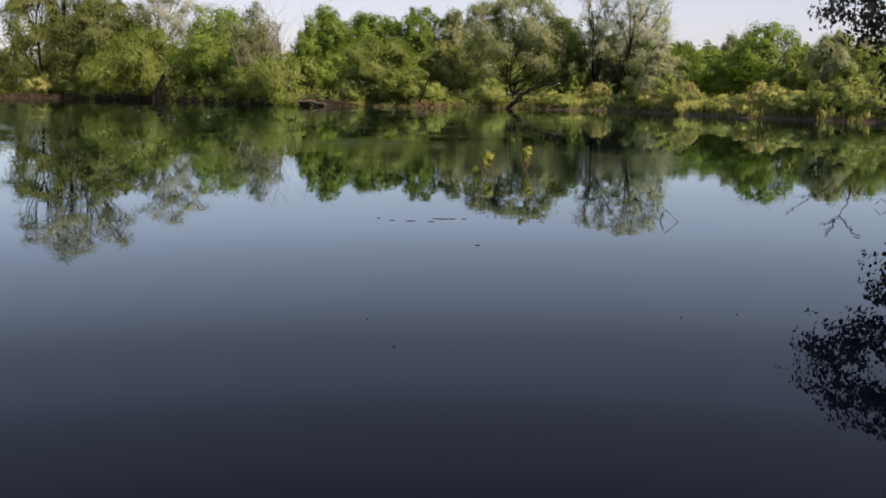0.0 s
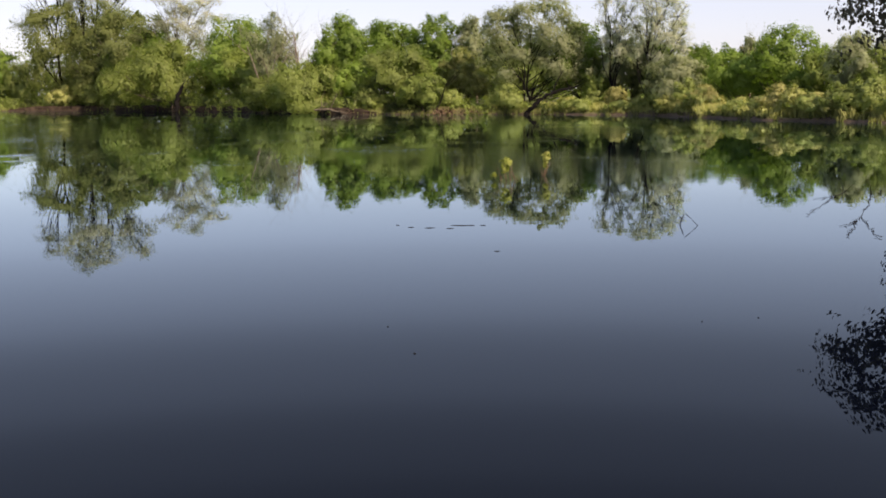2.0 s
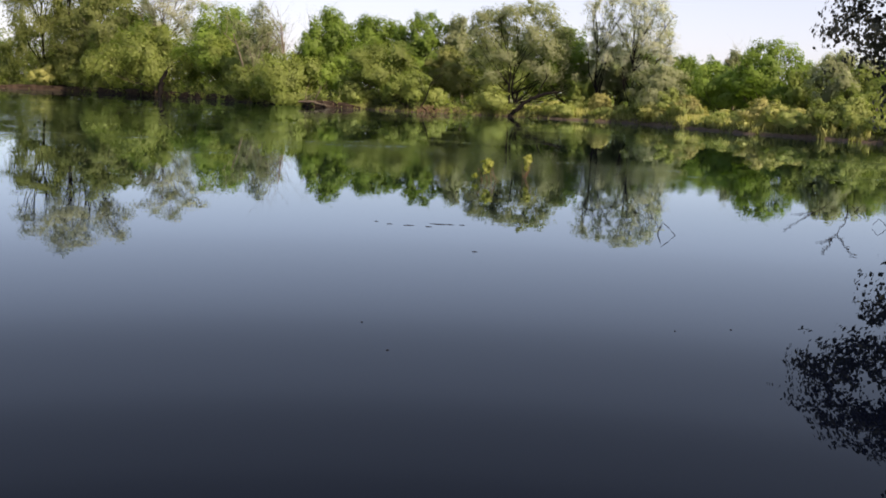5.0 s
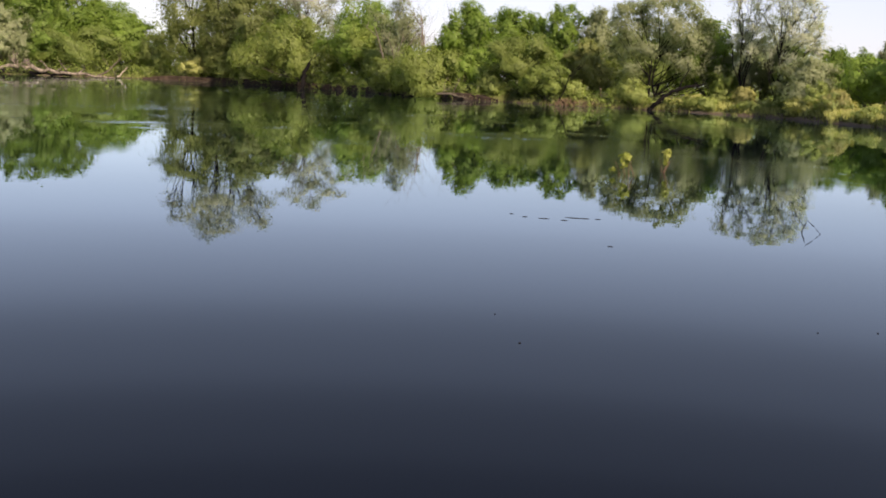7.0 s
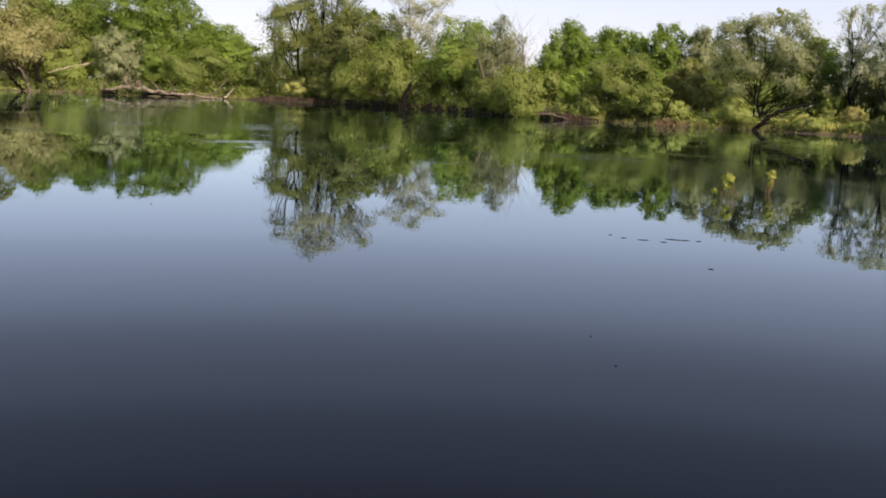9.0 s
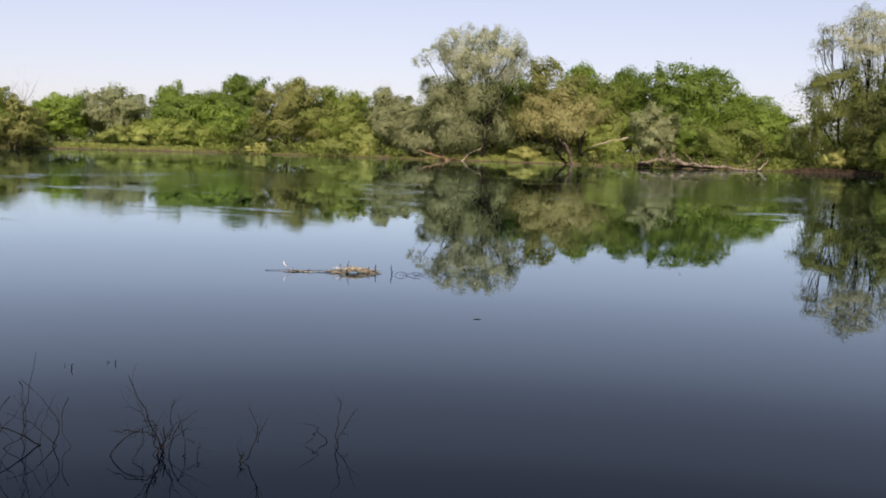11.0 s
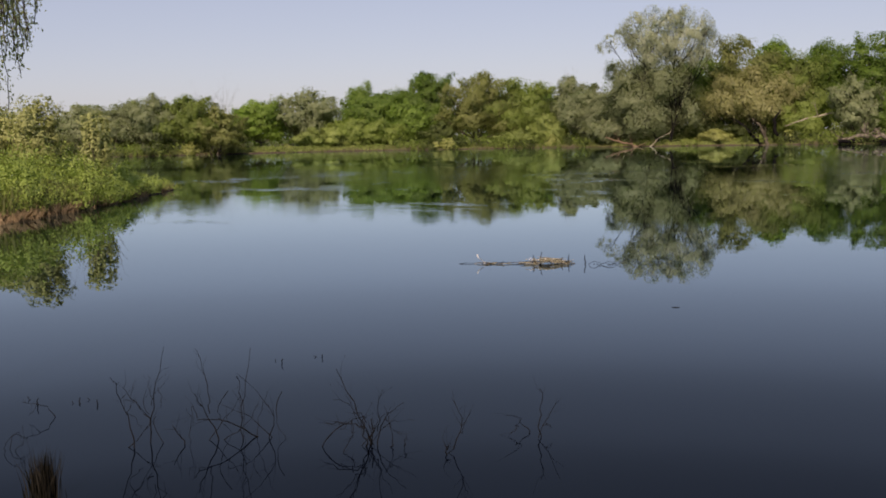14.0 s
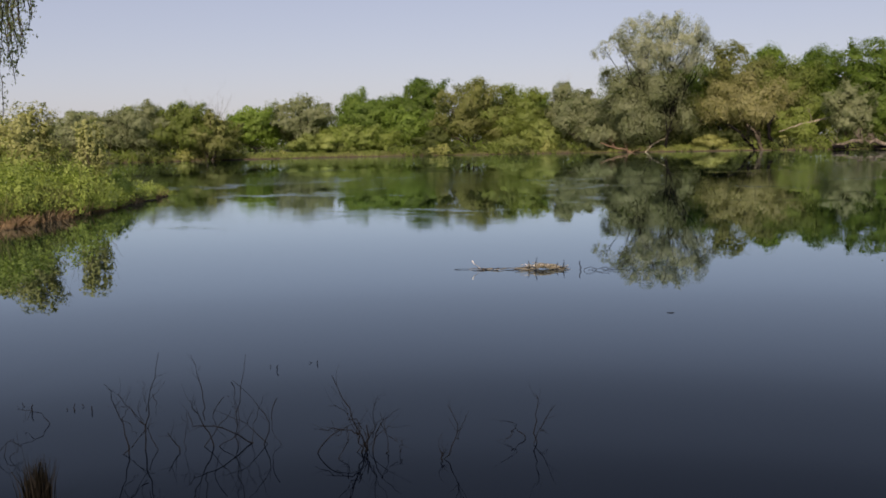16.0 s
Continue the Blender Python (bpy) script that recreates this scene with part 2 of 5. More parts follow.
def crown_points(rng, lobes, count, form="pad", hang=0.0, fill=0.18, tight=1.0, even=0.25, core=0.5):
    """Leaf places in many small sprays on the lobes (x, y, z, rx, ry, rz), and the way out from each.

    Pads lie flat and layered, as on oaks; plumes are long and hang, as on willows; tufts are small and even, as on bushes.
    """
    lobes = np.asarray(lobes, dtype=float)
    heart = (lobes[:, :3] * (lobes[:, 3:4] * lobes[:, 5:6])).sum(0) / (lobes[:, 3] * lobes[:, 5]).sum()
    per = np.clip((20 + 20 * lobes[:, 3]).astype(int), 24, 90)
    own = np.repeat(np.arange(len(lobes)), per)
    n = len(own)
    d = rng.normal(size=(n, 3))
    d[:, 2] += 0.25
    d /= np.linalg.norm(d, axis=1, keepdims=True)
    mean_r = (lobes[own, 3] * lobes[own, 4] * lobes[own, 5]) ** (1 / 3)
    c = lobes[own, :3] + d * lobes[own, 3:] * rng.uniform(0.56, 0.98, n)[:, None]
    axis = d * np.array([1, 1, 0.45])
    axis[:, 2] += {"pad": -0.05, "plume": -0.15 - hang, "tuft": 0.25}[form]
    axis /= np.linalg.norm(axis, axis=1, keepdims=True)
    long_, wide = {"pad": (0.25, 0.135), "plume": (0.38, 0.10), "tuft": (0.20, 0.13)}[form]
    long_ = mean_r * long_ * rng.uniform(0.6, 1.4, n)
    wide = mean_r * wide * rng.uniform(0.65, 1.35, n) * tight
    wt = mean_r ** 2 * rng.uniform(0.5, 1.5, n)
    pick = rng.choice(n, size=count, p=wt / wt.sum())
    u = rng.uniform(-1, 1, count)
    g = np.clip(rng.normal(size=(count, 3)), -1.6, 1.6)
    if form == "pad":
        g[:, 2] *= 0.6
    taper = (1 - 0.55 * u * u)[:, None]
    off = g * wide[pick][:, None] * taper
    pts = c[pick] + axis[pick] * (long_[pick] * u)[:, None] + off
    if form == "plume":
        pts[:, 2] -= hang * long_[pick] * np.maximum(u, 0) ** 2 * 0.8
    inner = rng.random(count) < fill
    k = int(inner.sum())
    e = rng.normal(size=(k, 3))
    e /= np.linalg.norm(e, axis=1, keepdims=True)
    pts[inner] = lobes[own[pick[inner]], :3] + e * lobes[own[pick[inner]], 3:] * rng.uniform(0.3, 0.8, k)[:, None]
    skin = ~inner & (rng.random(count) < even)          # leaves spread evenly over the lobe, between the sprays
    k = int(skin.sum())
    e = rng.normal(size=(k, 3))
    e[:, 2] += 0.2
    e /= np.linalg.norm(e, axis=1, keepdims=True)
    pts[skin] = lobes[own[pick[skin]], :3] + e * lobes[own[pick[skin]], 3:] * rng.uniform(0.62, 1.06, k)[:, None]
    g[skin] *= 0.4
    from_lobe = (pts - lobes[own[pick], :3]) / lobes[own[pick], 3:]
    girth = float(np.median(mean_r))
    for k in range(9):                                   # uneven growth: the lobes bulge and dent
        wave = rng.normal(size=3)
        wave *= 2 * np.pi / (np.linalg.norm(wave) * girth * rng.uniform(0.8, 3.2))
        pts += np.sin(pts @ wave + rng.uniform(0, 6.3))[:, None] * (rng.normal(size=3) * 0.075 * girth)
    from_heart = pts - heart
    from_heart /= np.maximum(np.linalg.norm(from_heart, axis=1, keepdims=True), 1e-6)
    out = from_lobe * 0.75 + from_heart * core + g * 0.17 + rng.normal(size=(count, 3)) * 0.12
    out[:, 2] += 0.12
    return pts, out, np.where(inner, 1.75, 1.0)


def limbs(wood, py, lobes, height, thick, stems, lean, airy):
    """Trunk, limbs to the lobes and their forks, all tapered and bent, in one wood."""
    feet = []
    for s in range(stems):
        foot = Vector(((s - (stems - 1) / 2) * 0.09 * height, py.uniform(-0.2, 0.2), -0.1))
        top = Vector((foot.x * 1.5 + (lean + py.uniform(-0.07, 0.07)) * height, py.uniform(-0.05, 0.05) * height, height * (0.72 if airy else 0.6)))
        line, bend = [], Vector((py.uniform(-0.05, 0.05), py.uniform(-0.05, 0.05), 0)) * height
        for i in range(8):
            u = i / 7
            line.append(foot.lerp(top, u) + bend * math.sin(math.pi * u) + Vector((py.gauss(0, 0.006), py.gauss(0, 0.006), 0)) * height)
        wood.tube(line, [thick * (1.25 if i == 0 else 1) * (1 - 0.75 * i / 7) for i in range(8)])
        feet.append(line)
    for x, y, z, rx, ry, rz in lobes:
        if z < 0.22 * height:
            continue
        goal = Vector((x, y, z))
        line = min(feet, key=lambda q: abs(q[4].x - x))
        i = max(1, min(6, int(7 * (z / height - py.uniform(0.22, 0.38)) / 0.7)))
        a = line[i]
        out = (goal - a)
        mid = a.lerp(goal, 0.5) + Vector((0, 0, -0.06 * out.length)) + Vector((py.gauss(0, 0.05), py.gauss(0, 0.05), 0)) * out.length
        end = goal + Vector((out.x * 0.15, out.y * 0.15, rz * 0.45))
        r0 = thick * (0.5 - 0.035 * i)
        limb = [a, a.lerp(mid, 0.55), mid, mid.lerp(goal, 0.55), goal, end]
        wood.tube(limb, [r0, r0 * 0.8, r0 * 0.65, r0 * 0.5, r0 * 0.36, r0 * 0.16])
        for k in range(6 if airy else 3):
            b = limb[py.choice((2, 3, 4, 4))]
            tip = goal + Vector((py.uniform(-1, 1) * rx, py.uniform(-1, 1) * ry, py.uniform(-0.2, 0.95) * rz)) * 0.85
            m = b.lerp(tip, 0.5) + Vector((py.gauss(0, 0.1), py.gauss(0, 0.1), py.uniform(0, 0.15))) * (tip - b).length
            wood.tube([b, m, tip], [r0 * 0.34, r0 * 0.24, r0 * 0.08])
            if airy:
                for j in range(3):
                    t2 = m.lerp(tip, py.uniform(0.1, 0.8))
                    e2 = t2 + Vector((py.uniform(-1, 1) * rx, py.uniform(-1, 1) * ry, py.uniform(-0.3, 0.8) * rz)) * 0.45
                    wood.tube([t2, t2.lerp(e2, 0.5) + Vector((0, 0, py.uniform(0, 0.1))), e2], [r0 * 0.16, r0 * 0.11, r0 * 0.05])


# kind: where the crown starts, lobes, leaf size, leaves to a square metre of lobe, form of the sprays, hang, droop, stems
KINDS = {
    "grey_willow": (0.05, 16, 0.132, 172, "plume", 0.35, 0.8, 2),
    "silver_willow": (0.05, 16, 0.112, 190, "plume", 0.35, 0.8, 2),
    "bud_willow": (0.05, 16, 0.100, 190, "plume", 0.25, 0.8, 2),
    "willow": (0.03, 15, 0.134, 172, "plume", 0.25, 0.8, 2),
    "olive_willow": (0.03, 15, 0.134, 172, "plume", 0.25, 0.8, 2),
    "lime_willow": (0.03, 15, 0.134, 172, "plume", 0.25, 0.8, 2),
    "brown_willow": (0.04, 16, 0.132, 162, "plume", 0.35, 0.9, 2),
    "rust_willow": (0.16, 16, 0.132, 162, "plume", 0.8, 1.3, 2),
    "green": (0.05, 14, 0.156, 162, "pad", 0.0, 0.2, 1),
    "oak": (0.07, 15, 0.162, 162, "pad", 0.0, 0.1, 1),
    "dark_green": (0.06, 14, 0.156, 162, "pad", 0.0, 0.1, 1),
    "bush": (0.0, 12, 0.120, 205, "tuft", 0.0, 0.3, 3),
    "yellow_bush": (0.0, 12, 0.120, 205, "tuft", 0.0, 0.3, 3),
    "tan_bush": (0.0, 12, 0.120, 205, "tuft", 0.0, 0.3, 3),
    "dark_bush": (0.0, 11, 0.132, 205, "tuft", 0.0, 0.3, 3),
}
LABELS = {
    "grey_willow": ("grey-green willow tree with soft feathery foliage on the far bank", "tree"),
    "silver_willow": ("silvery grey-green willow with an open feathery crown", "tree"),
    "bud_willow": ("grey budding willow with a thin open crown", "tree"),
    "willow": ("olive-green willow with drooping foliage at the river bank", "tree"),
    "olive_willow": ("dull olive willow with dense foliage at the river bank", "tree"),
    "lime_willow": ("lime-green round willow hanging over the water", "tree"),
    "brown_willow": ("olive-brown willow in thin spring leaf on the far bank", "tree"),
    "rust_willow": ("rust-tinted willow with hanging pale foliage over the water", "tree"),
    "green": ("fresh green broadleaf tree among the far woods", "tree"),
    "oak": ("bright green rounded oak rising behind the bank willows", "tree"),
    "dark_green": ("dark green dense broadleaf tree behind the bushes", "tree"),
    "bush": ("light green rounded bush at the water's edge", "bush"),
    "yellow_bush": ("yellow-green leafy bush on the grassy bank", "bush"),
    "tan_bush": ("tan-yellow budding bush on the grassy bank", "bush"),
    "dark_bush": ("dark bush low over the water, shade put into its leaf colour", "bush"),
}
SHORE = [(-110, 170), (-75, 168), (-65, 160), (-55, 172), (-45, 170), (-35, 165), (-28, 160), (-24, 168), (-19, 165), (-13, 140), (-7, 115), (-1, 108), (3.3, 107), (9, 100), (15, 83), (21, 76), (26, 70), (35, 64)]


def shore(az):
    """Distance of the far waterline from the eye's foot."""
    r = float(np.interp(az, [q[0] for q in SHORE], [q[1] for q in SHORE]))
    return r + 1.3 * noise.noise(Vector((az * 0.45, 3.1, 0))) + 0.6 * noise.noise(Vector((az * 1.7, 7.7, 0)))


def bank_height(d):
    """Height of the far bank at d metres behind its waterline."""
    return float(np.interp(d, [-6, -0.5, 0, 0.35, 1.2, 5, 30, 120, 3000], [-1.6, -0.3, 0.0, 0.18, 0.42, 0.7, 1.2, 2.0, 2.0]))


tree_seed = 0


def tree(kind, az, r, height, width, lobes=None, stems=0, lean=0.0, label="", density=1.0, airy=False, bark=None, lower=None, girth=1.0):
    """A tree or bush with trunk, limbs and a crown of leaf sprays; az and r place it from the eye's foot.

    lower: (kind, lobes, density) of a second, denser crown under the first.
    """
    global tree_seed
    tree_seed += 1
    rng, py = np.random.default_rng(tree_seed), random.Random(tree_seed)
    start, nl, size, per, form, hang, droop, own_stems = KINDS[kind]
    text, cat = LABELS[kind]
    base = polar(az, r, bank_height(r - shore(az)) - 0.1)
    root = new("willow_tree" if "willow" in kind else "bush" if "bush" in kind else "broadleaf_tree")
    root.location = base
    root.rotation_euler = (0, 0, -radians(az))
    tagged(root, label or text, cat)
    near = max(0.62, min(1.1, r / 165))
    w, hgt = width * (0.67 if cat == "tree" else 0.52), height * (0.99 if cat == "tree" else 1.08)
    if lobes is None:
        lobes = []
        z0 = start * hgt
        for i in range(nl):
            u = (i + 0.5) / nl
            zc = z0 + (hgt - z0) * (0.16 + 0.68 * u)
            prof = math.sqrt(max(0.05, 1 - ((u - 0.35) / 0.75) ** 2)) if cat == "tree" else math.sqrt(max(0.08, 1 - u * u))
            a = i * 2.4 + py.uniform(-0.5, 0.5)
            off = w * prof * py.uniform(0.35, 0.80)
            rr = w * py.uniform(0.22, 0.44) * (0.62 + 0.38 * prof)
            rz = min((hgt - z0) * py.uniform(0.11, 0.19), hgt - zc)
            lobes.append((off * math.cos(a), off * math.sin(a), zc, rr, rr, max(rz, rr * 0.55) if zc + rr * 0.55 < hgt else max(0.2, hgt - zc)))
        for x, y, z, rx, ry, rz in list(lobes):          # smaller boughs that break the outline
            q, a = py.uniform(0.38, 0.58), py.uniform(-0.3, 1.2)
            out = math.hypot(x, y) or 1.0
            lobes.append((x + 0.85 * rx * math.cos(a) * x / out, y + 0.85 * ry * math.cos(a) * y / out, min(z + 0.85 * rz * math.sin(a), hgt - rz * q * 0.6), rx * q, ry * q, rz * q))
        lobes.append((py.uniform(-0.15, 0.15) * w, 0, hgt * 0.86, w * 0.34, w * 0.34, hgt * 0.13))
        lobes.append((0, 0, z0 + (hgt - z0) * 0.42, w * 0.58, w * 0.58, (hgt - z0) * 0.36))
    wood = Wood(4)
    every = lobes + (lower[1] if lower else [])
    limbs(wood, py, [l for l in every if l[3] > 0.07 * w] if cat == "tree" else every[-4:], hgt, max(0.04, (0.011 if airy else 0.016) * hgt * girth), stems or own_stems, lean, airy)
    part("trunk", wood.mesh("trunk", bark or BARK), root)
    for name, sort, some, thick in ((("crown", kind, lobes, density),) + ((("lower_crown",) + lower,) if lower else ())):
        start, nl, size, per, form, hang, droop, own_stems = KINDS[sort]
        size = size * near * (0.9 if airy else 1.0)
        area = sum(l[3] * l[5] for l in some) * math.pi
        count = int(min(62000 if airy else 30000, max(1200, 0.84 * area * per * thick / near ** 1.7)))
        pts, out, grow = crown_points(rng, some, count, form, hang, 0.03 if airy and name == "crown" else 0.24, 1.25 if airy and name == "crown" else 1.15, 0.2 if airy and name == "crown" else 0.46)
        pts[:, 2] = np.maximum(pts[:, 2], 0.05 + rng.uniform(0, 0.4, count))
        v, f = leaf_quads(rng, pts, out, size, 2.1 if form == "plume" else 1.5, droop, True, grow)
        part(name, mesh_from(name, v, f, LEAF[sort], way=out), root, "denser darker lower foliage" if name == "lower_crown" else "")
    return root


# ---- the river and its ground ----
AZ_ROWS = [a * 0.5 for a in range(-220, 72)] + list(range(38, 250, 4))


def near_edge(az):
    return float(np.interp(az, [-110, -100, -82, -60, -30, 5, 25, 27, 29, 31, 33, 36], [30, 12, 9, 4.6, 3.9, 3.9, 4.2, 5.0, 8.0, 14, 25, 60])) + 0.25 * noise.noise(Vector((az * 0.07, 0, 5)))


def near_height(r, edge):
    """Height of the near bank and the river bed r metres from the eye's foot."""
    if r > edge:
        return float(np.interp(r - edge, [0, 0.5, 2.5, 8, 30], [0.0, -0.35, -1.2, -2.0, -2.2]))
    return float(np.interp(r / edge, [0, 0.62, 0.8, 0.92, 1], [0.58, 0.56, 0.42, 0.2, 0.0]))


gv, gf = [], []
for az in AZ_ROWS:
    wet = min(1.0, max(0.0, (az + 110) / 6), max(0.0, (36 - az) / 2)) if -110 <= az <= 36 else 0.0
    rn, rf = near_edge(max(-110, min(36, az))), shore(az if az < 36 else (36 if az < 140 else -110))
    rows = []
    for r in (0.05, 0.8, 1.6, 2.4, 3.0, 3.4, 3.8, 4.2, 4.8, 5.6, 6.6, 8, 10, 12.5, 15.5, 19, 23, 28, 34, 42, 52):
        z = near_height(r, rn) * wet + 0.58 * (1 - wet)
        q = polar(az, r, z + (0.05 * noise.noise(polar(az, r, 0.0) * 0.6) if z > 0.1 else 0))
        rows.append(tuple(q))
    for d in (-6, -0.5, 0, 0.18, 0.35, 0.7, 1.2, 2.5, 5, 12, 30, 60, 120, 300, 800, 3000):
        z = bank_height(d)
        z = z if d > -0.2 else z * wet + 0.58 * (1 - wet)
        q = polar(az, rf + d, z + (0.25 * noise.noise(Vector((az * 0.8, (rf + d) * 0.15, 1.5))) if d > 0.6 else 0))
        rows.append(tuple(q))
    gv += rows
nr = len(rows)
for i in range(len(AZ_ROWS)):
    j = (i + 1) % len(AZ_ROWS)
    for k in range(nr - 1):
        gf.append((i * nr + k, j * nr + k, j * nr + k + 1, i * nr + k + 1))
ground = new("ground", mesh_from("ground", gv, gf, GROUND, True))
tagged(ground, "grassy river banks with bare dark soil at the waterline", "ground", kind="structure")
wv = [(-900, -60, 0), (400, -60, 0), (400, 400, 0), (-900, 400, 0)]
water = new("water", mesh_from("water", wv, [(0, 1, 2, 3)], WATER))
tagged(water, "calm dark river water mirroring trees and sky", "water", kind="structure")

# the undercut dark bank below the tall trees
# dark brown soil, its tone lowered further for the shade under the overhang
SOIL = bark_material("dark_bank_soil", (0.013, 0.010, 0.0075), (0.046, 0.034, 0.025), 4.0)
sv, sf = [], []
cut = [-22.5 + 0.12 * i for i in range(152)]
for az in cut:
    for k, (d, z) in enumerate(((-0.25, -0.4), (-0.05, 0.05), (0.1, 0.3), (0.0, 0.5), (0.25, 0.66), (1.4, 0.7), (2.6, 0.4))):
        fade = min(1.0, (az + 22.6) / 1.5, (-4.2 - az) / 1.5)
        wob = noise.noise(Vector((az * 2.5, k * 0.7, 0)))
        sv.append(tuple(polar(az, shore(az) + d + 0.22 * wob - 0.1, z * (1 if z < 0 else (0.3 + 0.7 * fade) * (1 + 0.25 * wob)))))
for i in range(len(cut) - 1):
    for k in range(6):
        sf.append((i * 7 + k, i * 7 + 7 + k, i * 7 + 8 + k, i * 7 + k + 1))
tagged(new("bank_scarp", mesh_from("bank_scarp", sv, sf, SOIL, True)), "dark undercut earth bank along the river", "bank", kind="structure")

# ---- trees of the far bank ----
tree("grey_willow", -67.1, 173.0, 6.9, 10.3)
tree("grey_willow", -65.4, 169.0, 7.2, 6.4)
tree("grey_willow", -64.1, 166.5, 8.2, 7.6)
tree("willow", -62.4, 166.0, 8.6, 8.1)
tree("brown_willow", -61.1, 165.0, 7.7, 7.2)
tree("green", -59.6, 186.5, 6.9, 5.4)
tree("green", -58.7, 181.6, 8.0, 7.9)
tree("grey_willow", -56.3, 184.5, 9.5, 11.8)
tree("green", -53.6, 197.7, 10.8, 8.6)
tree("green", -52.5, 191.5, 8.9, 11.8)
tree("oak", -50.2, 195.0, 12.8, 9.7)
tree("green", -51.2, 185.2, 7.1, 9.5)
tree("willow", -53.4, 179.7, 4.4, 10.2)
tree("bush", -55.0, 177.0, 3.2, 8.2)
tree("bush", -56.2, 175.6, 3.1, 6.3)
# fills a dark gap between the trees; the shade is in its leaf colour
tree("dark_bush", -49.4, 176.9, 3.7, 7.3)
tree("brown_willow", -47.6, 178.5, 11.9, 9.6)
tree("willow", -45.6, 182.1, 11.1, 11.6)
tree("green", -44.4, 189.7, 9.7, 9.8)
tree("grey_willow", -42.7, 184.9, 11.1, 7.6)
tree("grey_willow", -41.6, 174.3, 8.4, 10.8)
tree("bush", -43.9, 173.4, 4.6, 8.9)
tree("bush", -45.6, 173.1, 2.1, 8.0)
tree("green", -35.9, 187.5, 13.8, 9.7)
tree("brown_willow", -34.2, 176.4, 16.1, 13.5)
tree("brown_willow", -32.7, 178.0, 13.6, 10.5)
tree("rust_willow", -33.6, 170.5, 11.2, 12.0)
tree("oak", -32.6, 189.3, 16.5, 7.8)
tree("willow", -31.8, 174.7, 13.1, 10.8)
tree("oak", -30.4, 185.7, 15.5, 9.6)
tree("grey_willow", -28.8, 165.6, 8.9, 6.2)
tree("willow", -31.4, 169.4, 5.8, 7.9)
tree("yellow_bush", -35.5, 167.2, 1.9, 6.0)
tree("grey_willow", -40.8, 170.9, 3.5, 7.0)
tree("oak", -27.9, 182.2, 16.6, 11.6)
tree("oak", -26.4, 183.1, 16.0, 10.4)
tree("green", -24.3, 183.3, 11.6, 10.4)
tree("green", -23.0, 179.4, 8.8, 8.3)
tree("willow", -25.3, 173.4, 6.6, 12.5)
tree("green", -27.0, 172.0, 5.9, 8.0)
tree("bush", -21.8, 172.7, 5.6, 8.0)
tree("olive_willow", -17.0, 161.5, 13.8, 11.0)
tree("green", -15.9, 161.3, 11.1, 9.1)
tree("green", -11.4, 143.1, 11.6, 9.7)
tree("bush", -16.8, 157.3, 5.8, 9.7)
tree("yellow_bush", -19.8, 167.0, 3.2, 6.9)
tree("bush", -18.4, 164.5, 4.2, 7.6)
tree("lime_willow", -9.7, 125.5, 4.7, 6.2)
tree("grey_willow", -9.6, 130.0, 11.0, 5.6, density=0.6, airy=True, bark=DARK_BARK)
tree("oak", -6.2, 122.5, 10.4, 5.6)
tree("green", -5.7, 119.5, 4.9, 4.4)
tree("oak", -4.1, 127.6, 10.0, 6.2)
tree("green", -2.8, 128.1, 9.4, 3.4)
tree("oak", -1.3, 122.2, 10.3, 5.7)
tree("willow", -2.0, 111.1, 3.8, 4.4)
tree("grey_willow", 0.6, 121.6, 10.1, 4.0)
tree("brown_willow", 0.1, 115.7, 6.2, 5.0)
tree("bush", 2.2, 108.3, 2.6, 5.2)
tree("oak", 6.15, 111.5, 8.7, 5.0)
tree("dark_green", 1.6, 123.0, 7.6, 7.0)
tree("dark_green", 3.6, 124.0, 7.8, 7.5)
tree("grey_willow", 10.9, 100.7, 4.9, 5.4)
tree("oak", 12.4, 104.3, 5.8, 4.8)
tree("green", 13.9, 98.0, 5.0, 5.1)
tree("grey_willow", 14.4, 106.7, 6.5, 2.9)
tree("oak", 16.1, 94.7, 6.9, 5.0)
tree("willow", 17.7, 91.8, 4.5, 3.2)
tree("grey_willow", 19.8, 86.5, 5.9, 5.2)
tree("willow", 20.5, 84.6, 4.6, 4.2)
tree("yellow_bush", 10.8, 97.0, 1.4, 4.0)
tree("tan_bush", 12.3, 93.6, 2.1, 3.9)
tree("bush", 13.9, 88.2, 1.0, 3.2)
tree("tan_bush", 15.9, 84.6, 2.1, 3.6)
tree("bush", 17.4, 82.2, 1.5, 3.6)
tree("bush", 18.6, 80.3, 2.2, 3.0)
tree("bush", 20.2, 79.6, 2.4, 4.2)
tree("willow", 21.8, 82.0, 3.1, 4.2)
tree("bush", 21.6, 77.3, 1.4, 3.5)
tree("bush", 8.2, 102.5, 0.9, 3.6)
tree("bush", 5.9, 105.0, 1.0, 3.9)
tree("green", 22.3, 86.5, 5.0, 5.4)
tree("green", 24.5, 83.8, 5.0, 6.0)
tree("bush", 24.3, 75.0, 1.9, 4.6)
tree("green", 27.1, 79.2, 4.0, 6.5)
tree("bush", -4.9, 114.0, 2.5, 4.2)
tree("bush", -0.5, 110.9, 1.9, 3.9)
tree("yellow_bush", 16.6, 83.0, 2.0, 2.6)
tree("yellow_bush", 18.3, 80.5, 1.7, 2.4)
tree("bush", 19.6, 80.0, 2.3, 2.8)
tree("bush", 11.5, 96.5, 2.6, 3.0)
tree("yellow_bush", 22.9, 76.5, 1.5, 2.6)
